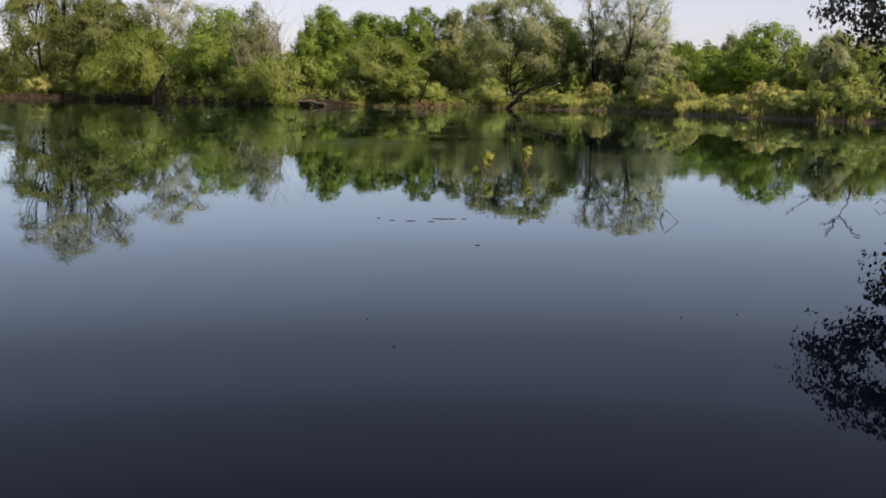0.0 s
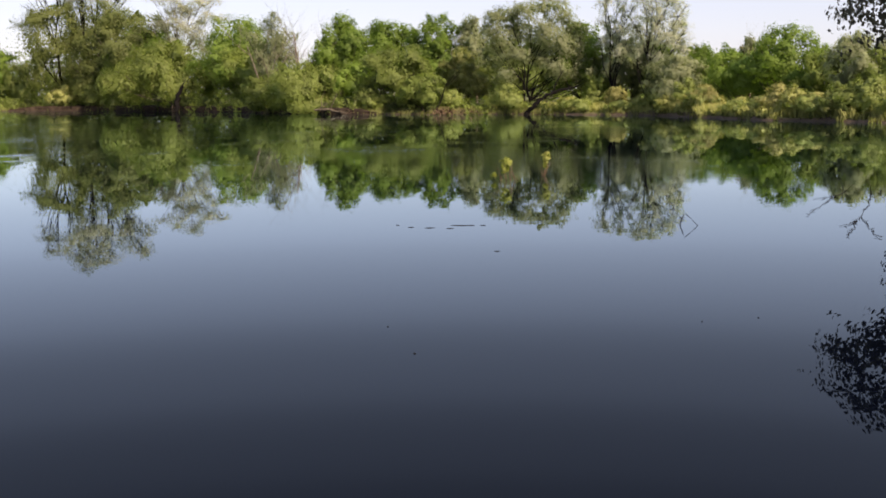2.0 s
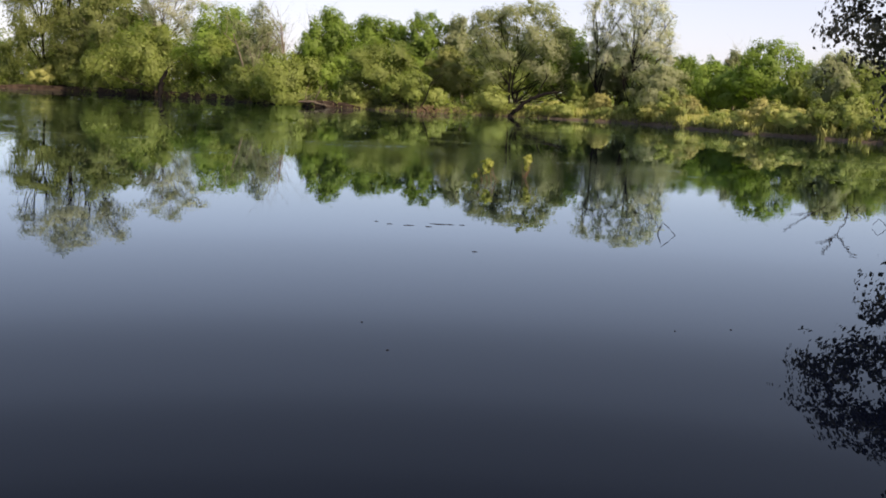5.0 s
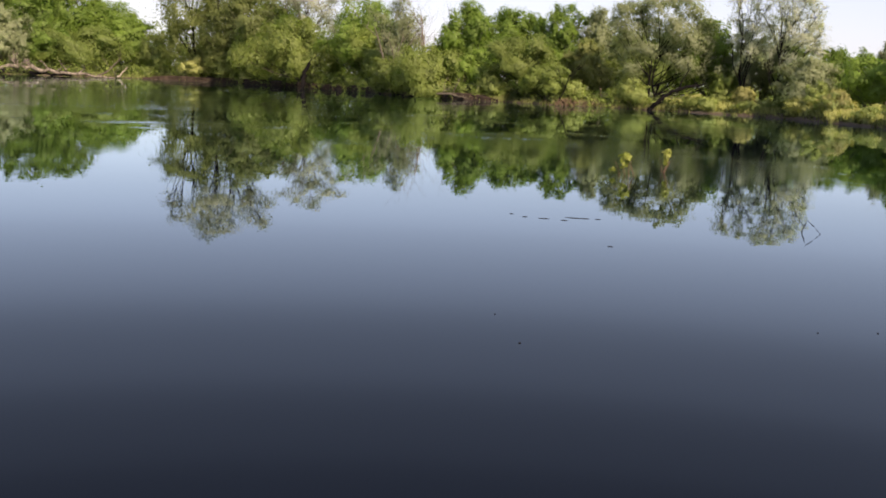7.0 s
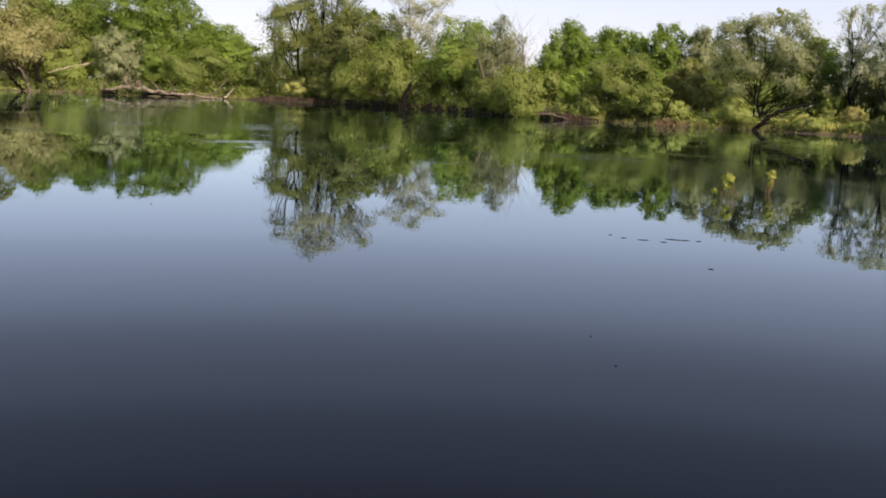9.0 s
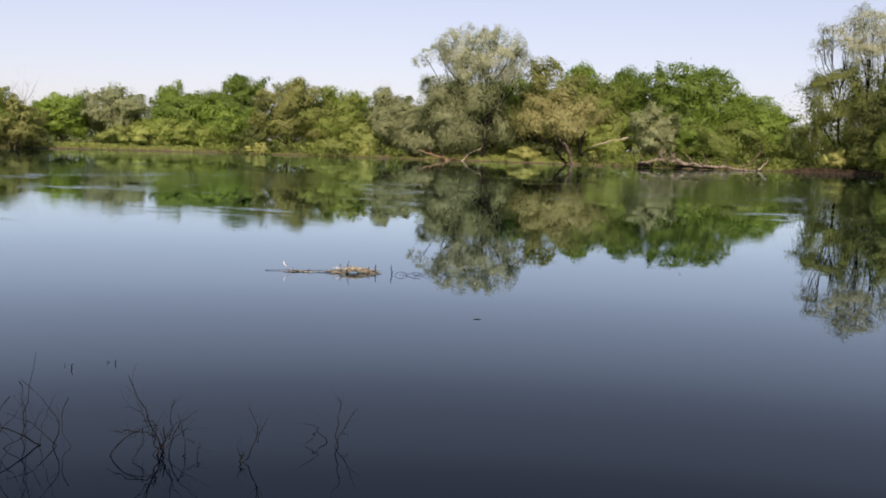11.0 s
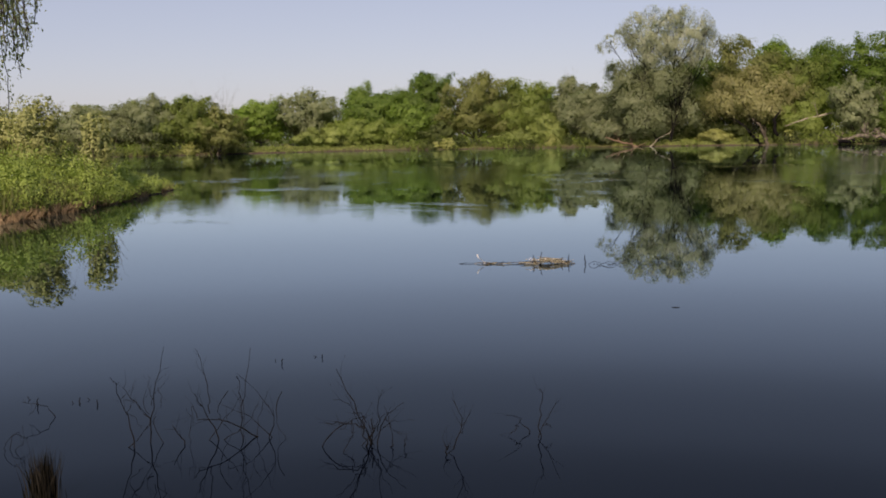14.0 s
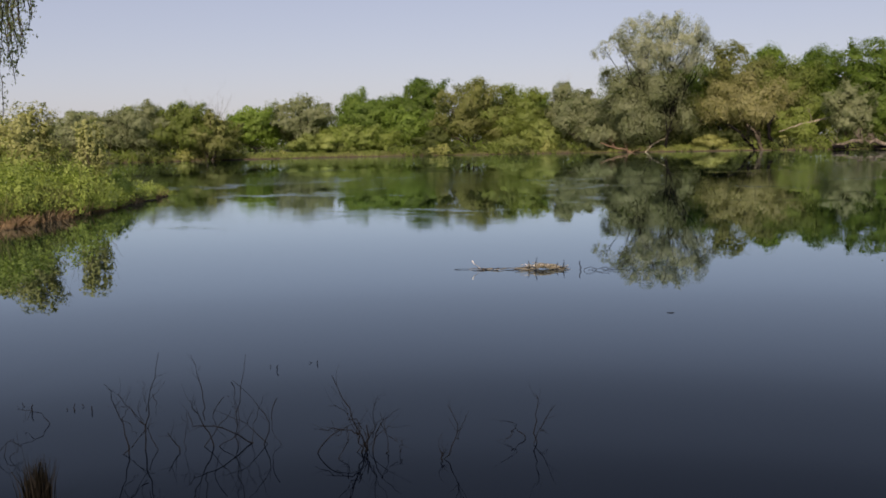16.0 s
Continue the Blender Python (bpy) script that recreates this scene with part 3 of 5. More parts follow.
# the sunny belt of shoots and bushes behind the low mud bank
belt = random.Random(41)
for i in range(17):
    az = 5.6 + 1.03 * i + belt.uniform(-0.5, 0.5)
    tree(("yellow_bush", "bush", "tan_bush", "yellow_bush", "bush")[i % 5], az, shore(az) + belt.uniform(2.2, 4.5), belt.uniform(0.9, 2.3), belt.uniform(2.0, 3.8))


def lobes_of(scale, flat, deep=1.0, loose=0):
    """Lobes from (across, up, half width, half height) in steps of scale metres; loose: smaller ones scattered round each."""
    py, out = random.Random(len(flat)), []
    for x, z, rx, rz in list(flat):
        for k in range(loose):
            a, q = py.uniform(0, 2 * math.pi), py.uniform(0.4, 0.7)
            flat = flat + [(x + 0.85 * rx * math.cos(a), max(rz * q * 0.8, z + 0.8 * rz * math.sin(a)), rx * q, rz * q)]
    for i, (x, z, rx, rz) in enumerate(flat):
        y = (0.55 * rx if i % 2 else -0.55 * rx) * deep
        out.append((x * scale, y * scale, z * scale, rx * scale, rx * scale * deep, rz * scale))
    return out


# the tall willow with a pale open top and a dense dark foot
tree("silver_willow", -38.0, 168.5, 21.0, 18.0, lobes_of(0.083, [
    (-52, 214, 24, 22), (-22, 226, 24, 20), (8, 218, 22, 20), (34, 216, 26, 24), (62, 206, 24, 24), (76, 184, 20, 22), (-40, 184, 30, 24),
    (-2, 184, 34, 26), (38, 178, 32, 28), (-74, 196, 20, 14), (-96, 182, 16, 9), (-116, 172, 10, 10), (66, 150, 22, 26), (0, 150, 30, 22), (-36, 152, 26, 20)], loose=2),
    label="tall grey-green willow with an open pale top on the far bank", density=0.95, airy=True, bark=DARK_BARK, girth=1.3, lower=("grey_willow", lobes_of(0.083, [
        (-76, 124, 34, 26), (-40, 118, 40, 36), (2, 112, 38, 36), (36, 112, 26, 40), (-62, 76, 46, 36), (-12, 66, 48, 44), (-96, 84, 26, 26), (-92, 46, 34, 34), (-40, 40, 46, 32), (50, 72, 26, 34), (58, 44, 22, 24), (16, 36, 34, 28)]), 1.15))
tree("dark_green", -39.3, 176.0, 12.5, 9.0)
tree("oak", -36.6, 178.0, 13.0, 8.0)
# undergrowth behind the willow's foot, its shade put into the leaf colour
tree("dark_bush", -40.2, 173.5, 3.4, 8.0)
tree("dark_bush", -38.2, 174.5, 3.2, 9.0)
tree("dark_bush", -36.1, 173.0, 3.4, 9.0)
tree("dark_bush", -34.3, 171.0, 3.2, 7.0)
# the tall tree with many upright bare-topped limbs
tree("bud_willow", -18.9, 167.5, 22.5, 18.0, lobes_of(0.0856, [
    (-55, 228, 20, 20), (-10, 250, 26, 20), (26, 242, 24, 22), (-76, 198, 18, 16), (70, 230, 22, 22), (94, 202, 20, 15), (-36, 204, 26, 20), (36, 206, 28, 20), (-4, 190, 34, 22), (-30, 232, 22, 18), (6, 222, 24, 18), (66, 196, 24, 18)], loose=2),
    stems=3, label="tall tree with pale thin top over dense olive foliage", density=0.85, airy=True, bark=DARK_BARK, girth=1.3, lower=("olive_willow", lobes_of(0.0856, [
        (-56, 148, 42, 26), (0, 152, 44, 26), (52, 148, 42, 28), (86, 132, 34, 36), (-70, 116, 40, 42), (-14, 112, 48, 44), (44, 106, 50, 44), (-50, 66, 46, 40), (12, 56, 52, 40), (76, 70, 44, 42), (-84, 50, 28, 34), (-20, 34, 44, 30), (50, 34, 44, 30)]), 1.1))
# flat-topped open tree behind the round willow bush
tree("bud_willow", -14.0, 152.0, 16.0, 9.0, lobes_of(0.0773, [
    (-32, 180, 24, 12), (0, 196, 28, 13), (34, 174, 30, 13), (-14, 156, 26, 12), (44, 148, 26, 12), (-40, 138, 18, 11), (10, 120, 26, 16), (8, 164, 26, 14), (-6, 134, 30, 18), (24, 104, 26, 18), (-20, 98, 26, 18)], loose=2),
    stems=1, label="open flat-crowned tree standing behind the willows", density=0.8, airy=True)
# the round willows of the front row, one beside the other
tree("lime_willow", -14.5, 147.5, 9.6, 13.0, lobes_of(0.0705, [
    (50, 72, 38, 30), (62, 36, 30, 32), (30, 42, 34, 36), (0, 76, 36, 34), (-40, 70, 38, 30), (-80, 62, 32, 32), (-108, 44, 28, 30),
    (-60, 35, 40, 26), (-10, 40, 36, 30), (-20, 110, 30, 20), (15, 100, 26, 20), (-55, 96, 30, 18)], loose=1),
    label="large lime-green willow spreading round over the water", density=0.9)
tree("willow", -11.2, 138.5, 7.0, 5.2, lobes_of(0.0675, [
    (-24, 78, 24, 24), (6, 88, 26, 20), (26, 70, 22, 24), (-20, 44, 28, 24), (14, 42, 30, 28), (-2, 20, 32, 20)], loose=1))
tree("lime_willow", -8.1, 119.5, 6.2, 7.2, lobes_of(0.0605, [
    (-34, 70, 28, 26), (0, 82, 32, 20), (34, 68, 28, 26), (-46, 38, 28, 28), (-8, 44, 36, 30), (38, 36, 32, 28), (10, 18, 40, 18)], loose=1),
    label="rounded olive-green willow at the dark undercut bank")
tree("lime_willow", -3.3, 113.6, 6.8, 8.0, lobes_of(0.0583, [
    (-40, 78, 28, 26), (-8, 96, 32, 20), (28, 88, 30, 24), (-46, 44, 28, 30), (-10, 58, 34, 30), (26, 54, 30, 26), (52, 48, 26, 24), (58, 24, 24, 22), (16, 24, 30, 22), (-26, 18, 30, 18)], loose=1),
    label="round yellow-green willow bush standing in the water's edge")
# the broad grey willow whose skirt hangs over the leaning trunk
tree("grey_willow", 3.35, 109.0, 10.4, 10.0, lobes_of(0.0545, [
    (-58, 162, 26, 20), (-34, 174, 26, 18), (2, 170, 28, 20), (36, 180, 28, 18), (64, 172, 26, 20), (84, 146, 26, 24), (-56, 128, 30, 26), (-12, 134, 36, 30),
    (34, 136, 36, 30), (-66, 92, 28, 26), (-22, 92, 32, 26), (24, 98, 34, 24), (66, 108, 32, 26), (100, 104, 24, 24), (58, 72, 34, 18), (92, 66, 28, 18), (118, 58, 18, 18), (108, 36, 18, 18), (-40, 56, 26, 22)], loose=1),
    stems=2, label="broad grey willow with a hanging skirt over its leaning trunk", density=0.95, bark=DARK_BARK)
# the pair of slender willows at the water
tree("silver_willow", 7.96, 106.5, 10.2, 4.0, lobes_of(0.0525, [
    (-22, 184, 18, 16), (0, 196, 18, 16), (14, 170, 18, 18), (-20, 150, 20, 20), (8, 134, 18, 20), (-14, 116, 20, 22), (4, 92, 20, 20), (-14, 70, 18, 18)], loose=1),
    stems=1, label="slender grey-green willow with a dark straight trunk", density=1.1, airy=True, bark=DARK_BARK, girth=1.9)
tree("silver_willow", 9.25, 104.8, 10.2, 6.0, lobes_of(0.0525, [
    (-6, 194, 22, 18), (20, 200, 22, 16), (44, 184, 22, 20), (60, 158, 20, 22), (14, 166, 26, 20), (34, 146, 24, 20), (68, 128, 20, 22), (-14, 146, 20, 22), (42, 112, 28, 22), (8, 116, 24, 22), (70, 92, 22, 22), (-18, 98, 20, 22), (30, 78, 26, 20)], loose=1),
    stems=1, label="pale willow with a forked trunk at the water's edge", density=1.1, airy=True, bark=DARK_BARK, girth=1.9)


tree("grey_willow", 8.5, 110.0, 7.2, 5.5)
tree("willow", 7.2, 109.0, 3.6, 4.0)
tree("green", 10.2, 109.0, 6.4, 5.0)


# ---- bare and fallen wood on the far bank ----
def dead_tree(az, r, height, lean, mat, label, seed, kids=4, wild=0.12, stems=1):
    py = random.Random(seed)
    root = new("dead_tree")
    root.location = polar(az, r, bank_height(r - shore(az)) - 0.1)
    root.rotation_euler = (0, 0, -radians(az))
    w = Wood(5)
    for s in range(stems):
        w.branch(py, Vector((s * 0.7, 0, 0)), Vector((lean + py.uniform(-0.1, 0.1), 0, 1)), height * 0.8, 0.013 * height + 0.03, 3, kids, wild, 0.10, 7)
    part("trunk", w.mesh("trunk", mat), root)
    return tagged(root, label, "dead tree")


dead_tree(-7.8, 122.0, 10.4, 0.05, WEATHERED, "bare grey dead tree rising above the willows", 11, 5)
dead_tree(-9.9, 126.0, 10.5, -0.25, WEATHERED, "leaning grey dead tree with few twigs", 12, 4)
dead_tree(-61.2, 170.0, 7.3, 0.05, BARK, "bare-topped brown tree on the far bank", 13, 5, 0.12, 2)
dead_tree(-42.9, 184.0, 9.5, 0.0, PALE_BARK, "thin leafless treetop over the woods", 14, 4)
dead_tree(-1.33, 108.6, 4.8, 0.08, DARK_BARK, "thin dark trunk standing at the waterline", 15, 3)
dead_tree(14.6, 106.0, 6.0, 0.0, PALE_BARK, "thin leafless treetop behind the green trees", 16, 5)


def log(name, az, r, pts, radii, mat, label, twigs=0, seed=1):
    """A lying or leaning trunk through the given (across, away, up) points in metres."""
    py = random.Random(seed)
    root = new(name)
    root.location = polar(az, r, 0.0)
    root.rotation_euler = (0, 0, -radians(az))
    w = Wood(7)
    line, thick = [], []
    for i in range(len(pts) - 1):
        for k in range(4):
            u = k / 4
            q = Vector(pts[i]).lerp(Vector(pts[i + 1]), u)
            rad = radii[i] * (1 - u) + radii[i + 1] * u
            line.append(q + Vector((py.gauss(0, 0.35), py.gauss(0, 0.35), py.gauss(0, 0.35))) * rad)
            thick.append(rad * py.uniform(0.82, 1.15))
    line.append(Vector(pts[-1]))
    thick.append(radii[-1])
    radii = thick
    w.tube(line, radii)
    part("trunk", w.mesh("trunk", mat), root)
    for k in range(twigs):
        i = py.randint(1, len(line) - 1)
        b = Wood(5)
        b.branch(py, line[i], Vector((py.uniform(-1, 1), py.uniform(-0.6, 0.2), py.uniform(0.3, 1.0))), py.uniform(1.0, 2.6), radii[i] * 0.5, 1, 2, 0.2, 0.05, 4)
        part("branch", b.mesh("branch", mat), root)
    return tagged(root, label, "log")


log("leaning_willow", 3.42, 105.4, [(-0.3, 0, -0.2), (0.2, 0, 0.4), (1.2, 0, 1.4), (2.4, 0, 2.1), (3.6, 0, 2.4), (4.8, 0.4, 2.7)], [0.24, 0.22, 0.18, 0.15, 0.11, 0.06], DARK_BARK, "dark willow trunk leaning low over the water", 3, 21)
log("fallen_tree", -27.0, 160.5, [(-7.5, 0.5, 0.5), (-5.2, 0.2, 0.9), (-3.0, 0, 1.15), (-0.8, -0.3, 0.75), (1.6, -0.6, 0.45), (4, -0.8, 0.5), (6.5, -1.0, 0.25), (9.0, -1.2, 0.05)], [0.10, 0.26, 0.34, 0.28, 0.22, 0.2, 0.15, 0.08], WEATHERED, "large weathered fallen tree lying along the water's edge", 14, 22)
log("fallen_tree", -27.6, 160.9, [(-5.5, 0, 0.2), (-3.2, 0, 0.55), (-0.5, -0.2, 0.4), (2.5, -0.5, 0.2), (5.0, -0.8, 0.1)], [0.22, 0.3, 0.24, 0.18, 0.1], DARK_BARK, "dark sodden trunk half under the fallen tree", 5, 34)
log("fallen_branch", -24.2, 166.0, [(-1.5, 0, 0.0), (0, 0, 0.7), (1.3, 0, 2.0), (2.2, 0, 2.9)], [0.16, 0.13, 0.1, 0.04], BARK, "grey branch sticking up from the fallen tree", 2, 23)
log("driftwood", -23.5, 165.2, [(-0.5, 0, 0.1), (0.4, 0, 0.9), (0.9, 0, 1.6)], [0.16, 0.14, 0.06], PALE_BARK, "pale broken stump end beside the fallen tree", 0, 24)
log("fallen_tree", -39.7, 166.0, [(-3.6, 0, 1.5), (-2.0, -0.4, 0.9), (0, -0.8, 0.35), (0.9, -1.0, 0.0)], [0.08, 0.15, 0.2, 0.22], RED_SOIL, "brown dead trunk slanting into the water", 4, 25)
log("fallen_branch", -38.7, 166.3, [(0, 0, 0), (1.4, 0, 1.3), (3.0, 0, 2.0)], [0.12, 0.09, 0.04], PALE_BARK, "bleached broken branch under the tall willow", 2, 26)
log("leaning_tree_trunk", -33.4, 164.2, [(0.6, -0.3, 0.0), (-0.6, 0, 1.2), (-1.8, 0, 2.6), (-3.4, 0.5, 3.8)], [0.3, 0.26, 0.2, 0.1], DARK_BARK, "dark bent willow stem rising from the waterline", 2, 27)
log("leaning_tree_trunk", -33.2, 164.3, [(0.8, -0.3, 0.0), (0.4, 0, 1.0), (-0.2, 0, 2.6), (-1.4, 0.5, 3.8)], [0.3, 0.26, 0.2, 0.1], BARK, "grey bent willow stem rising from the waterline", 1, 28)
log("leaning_tree_trunk", -32.3, 163.8, [(1.8, -0.3, 0.1), (0.6, 0, 0.5), (-0.8, 0, 1.8), (-0.9, 0, 3.6), (-0.2, 0.4, 5.0)], [0.3, 0.28, 0.26, 0.2, 0.1], DARK_BARK, "black curved willow stem with a hooked foot", 1, 29)
log("dead_branch", -30.4, 166.0, [(-5, 0, 2.6), (-2, 0, 3.6), (1.0, 0.2, 4.3), (4.5, 0.4, 4.5)], [0.05, 0.12, 0.16, 0.2], PALE_BARK, "long pale dead branch lying across the bushes", 2, 30)
log("fallen_branch", -6.7, 114.2, [(-1.8, 0, 0.5), (-0.4, -0.3, 0.5), (0.8, -0.7, 0.25), (1.8, -1.0, 0.05)], [0.1, 0.13, 0.1, 0.05], BARK, "weathered branches fallen from the dark bank", 5, 31)
log("leaning_tree_trunk", -14.6, 141.5, [(0, 0, 0.2), (0.3, 0, 1.6), (1.0, 0, 3.2)], [0.34, 0.3, 0.24], DARK_BARK, "dark short trunk on the undercut bank", 2, 32)


# ---- woods, thicket and grass that nobody could count ----
def leafy_stuff(name, kind, lobes, per, size, seed, label, droop=0.3, cap=45000):
    rng = np.random.default_rng(seed)
    count = int(min(cap, sum(l[3] * l[5] for l in lobes) * 3.0 * per))
    pts, outw, grow = crown_points(rng, lobes, count, "tuft", fill=0.1, core=0.0)
    pts[:, 2] = np.maximum(pts[:, 2], 0.1)
    v, f = leaf_quads(rng, pts, outw, size, 1.7, droop, True)
    return tagged(new(name, mesh_from(name, v, f, LEAF[kind], way=outw)), label, "foliage", kind="stuff")


TOPS = [(-80, 7), (-67, 7), (-62, 7.4), (-56, 8), (-50, 9.4), (-44, 10.5), (-40, 11.5), (-34, 15.5), (-27, 16), (-23, 11), (-18, 13), (-12, 12), (-7, 8), (0, 8), (5, 7.5), (10, 6.3), (16, 5.8), (25, 5.5), (36, 5.5)]
for k, (kind, back0, share) in enumerate((("dark_green", 36, 0.95), ("green", 27, 0.74), ("willow", 20, 0.42))):
    py, lob = random.Random(50 + k), []
    az = -79.0
    while az < 35:
        r = shore(az) + back0 + (12 if az < -59 else 0) + py.uniform(0, 6)
        top = float(np.interp(az, [q[0] for q in TOPS], [q[1] for q in TOPS])) * share * py.uniform(0.8, 1.12)
        for z, q in ((top * 0.28, 1.2), (top * 0.66, 1.0)):
            c = polar(az + py.uniform(-0.3, 0.3), r, z + 0.8)
            lob.append((c.x, c.y, c.z, 2.4 * q, 2.4 * q, top * 0.34))
        az += 1.0 if az < -5 else 1.5
    leafy_stuff("far_woods", kind, lob, 60, 0.25, 60 + k, "dense mixed woodland filling the background behind the bank trees", cap=40000)
py, low, lowy, lowd = random.Random(70), [], [], []
az = -79.0
while az < 35:
    d = py.uniform(0.35 if -22.5 < az < -4.5 else 0.0 if az < 5 else 0.5, 4.0)
    open_bank = -61 < az < -52 or -39.5 < az < -34
    hgt = py.uniform(0.5, 1.0) * (0.5 if open_bank else 1.0) * (1.3 if az < -5 else 0.8 if az < 5 else 0.4)
    c = polar(az, shore(az) + d, bank_height(d) + hgt * 0.38)
    (lowy if py.random() < (0.5 if az > 5 else 0.04) else low if py.random() < 0.7 else lowd).append((c.x, c.y, c.z, hgt * py.uniform(0.7, 1.3), hgt * py.uniform(0.7, 1.3), hgt))
    az += 0.17
leafy_stuff("undergrowth", "willow", low, 200, 0.14, 71, "low green undergrowth along the waterline")
leafy_stuff("undergrowth", "yellow_bush", lowy, 200, 0.14, 72, "yellow-green herbs and low shoots on the bank")
leafy_stuff("undergrowth", "dark_bush", lowd, 200, 0.14, 73, "dark growth hanging over the bank, shade put into its leaf colour")


def blades(name, kind, spots, height, width, seed, label, lean=0.25):
    """Upright thin blades or stems at the spots."""
    rng = np.random.default_rng(seed)
    spots = np.asarray(spots, dtype=float)
    n = len(spots)
    a = rng.uniform(0, 2 * np.pi, n)
    side = np.stack([np.cos(a), np.sin(a), np.zeros(n)], 1) * (width * rng.uniform(0.6, 1.4, n))[:, None]
    face = np.stack([side[:, 1], -side[:, 0], np.zeros(n)], 1)
    side[face @ np.array(sun_dir) < 0] *= -1           # the broad side of a blade turns to the light
    face = np.stack([side[:, 1], -side[:, 0], np.zeros(n)], 1) / np.linalg.norm(side, axis=1, keepdims=True)
    hgt = (height * rng.uniform(0.45, 1.2, n))[:, None]
    tip = np.concatenate([rng.normal(size=(n, 2)) * lean, np.ones((n, 1))], 1) * hgt
    mid = tip * 0.55 * np.array([0.6, 0.6, 1.0])
    v = np.stack([spots - side, spots + side, spots + mid + side * 0.7, spots + tip, spots + mid - side * 0.7], 1).reshape(-1, 3)
    return tagged(new(name, mesh_from(name, v, np.arange(5 * n).reshape(-1, 5), LEAF[kind], way=face * 0.6 + np.array([0, 0, 0.8]))), label, "grass", kind="stuff")


py, spots = random.Random(80), []
for i in range(26000):
    az = py.uniform(-78, 34)
    d = abs(py.gauss(0, 2.0)) - 0.15
    if d < 0.2 and noise.noise(Vector((az * 1.3, 9.1, 0))) > -0.1 and (az > 4.5 or -61 < az < -52 or -40 < az < -30):
        continue
    q = polar(az, shore(az) + d, bank_height(d) - 0.05)
    spots.append(tuple(q))
tall = []
for i in range(9000):
    az = py.uniform(4.5, 25)
    d = 0.45 + abs(py.gauss(0, 1.6))
    if noise.noise(Vector((az * 0.9, d * 0.3, 4.4))) > -0.25:
        tall.append(tuple(polar(az, shore(az) + d, bank_height(d) - 0.05)))
blades("tall_herbs", "yellow_bush", tall, 0.7, 0.045, 84, "tall yellow-green herbs in the sun behind the mud line", 0.2)
blades("bank_grass", "grass", spots, 0.42, 0.05, 81, "sunlit grass fringe along the far waterline")
spots = []
for lo, hi, n in ((-60.5, -52.5, 5000), (-40.5, -33.5, 4500), (-27, -22, 1500)):
    for i in range(n):
        az = py.uniform(lo, hi)
        d = py.uniform(0.2, 7)
        spots.append(tuple(polar(az, shore(az) + d, bank_height(d) - 0.03)))
blades("meadow_grass", "bush", spots, 0.35, 0.06, 82, "short pale meadow grass on the open bank")
spots = []
for i in range(1000):
    az = py.choice((py.uniform(-2.2, 0.8), py.uniform(-8, -5.5), py.uniform(-15, -12), py.uniform(-1.5, -0.4)))
    d = abs(py.gauss(0, 0.8))
    spots.append(tuple(polar(az, shore(az) + d - 0.1, bank_height(d) - 0.1)))
root_me = blades("bare_roots", "reed", spots, 0.5, 0.035, 83, "red-brown exposed roots and dry stems on the bank", 0.7)
root_me.data.materials.clear()
root_me.data.materials.append(RED_SOIL)

# ---- the islet on the left with its herbs and bushes ----
ISLE = [(-100, 30, 26), (-86, 30.5, 22), (-78, 31, 19), (-71.3, 32.3, 16), (-68.8, 35, 12), (-67.4, 38, 8.5), (-66.1, 41, 6), (-64.7, 45, 3.5), (-63.5, 49.2, 1.4), (-63.2, 50.5, 0.2)]


def isle_at(az):
    xs = [q[0] for q in ISLE]
    return float(np.interp(az, xs, [q[1] for q in ISLE])) + 0.3 * noise.noise(Vector((az * 1.1, 0, 2))), float(np.interp(az, xs, [q[2] for q in ISLE]))


iv, iff = [], []
steps = [-100 + 36.8 * i / 90 for i in range(91)]
for az in steps:
    r0, w = isle_at(az)
    for k, z in ((0, -0.8), (0.04, -0.05), (0.1, 0.04), (0.3, 0.25), (0.7, 0.3), (0.95, 0.02), (1, -0.8)):
        iv.append(tuple(polar(az, r0 - 0.6 + k * (w + 1.2), z * min(1.0, 0.15 + w / 8) if z > 0 else z)))
for i in range(len(steps) - 1):
    for k in range(6):
        iff.append((i * 7 + k, i * 7 + k + 1, i * 7 + 8 + k, i * 7 + 7 + k))
tagged(new("islet_ground", mesh_from("islet_ground", iv, iff, SOIL, True)), "low marshy islet of soil and roots in the river", "ground", kind="structure")


def isle_spots(n, d0, d1, lo=-98, hi=-63.4, seed=1):
    py, out = random.Random(seed), []
    while len(out) < n:
        az = py.uniform(lo, hi)
        r0, w = isle_at(az)
        d = py.uniform(d0, d1)
        if d < max(w - 0.1, 0.35):
            out.append((az, r0 + d))
    return out


blades("tip_grass", "grass", [tuple(polar(a, r, -0.02)) for a, r in isle_spots(1800, -0.1, 1.6, -66.5, -63.2, 98)], 0.42, 0.009, 99, "sparse green and straw blades at the islet's tip", 0.35)
blades("dry_reeds", "reed", [tuple(polar(a, r, -0.05)) for a, r in isle_spots(5600, -0.15, 1.1, -98, -64.3, seed=91)], 0.42, 0.009, 92, "dry red-brown reed stems fringing the islet", 0.42)
blades("reed_fringe", "reed", [tuple(polar(a, r, -0.05)) for a, r in isle_spots(4200, -0.4, 0.6, -72, -63.3, seed=191) if noise.noise(Vector((a * 2.1, 5.5, r * 0.4))) > 0.02], 0.33, 0.009, 192, "red-brown reed stubble standing in the water round the islet", 0.5)
blades("tall_grass", "grass", [tuple(polar(a, r, 0.1)) for a, r in isle_spots(9000, 0.3, 6, -98, -66.4, seed=93)], 0.95, 0.02, 94, "fresh green tall grass on the islet")
herb = []
py = random.Random(95)
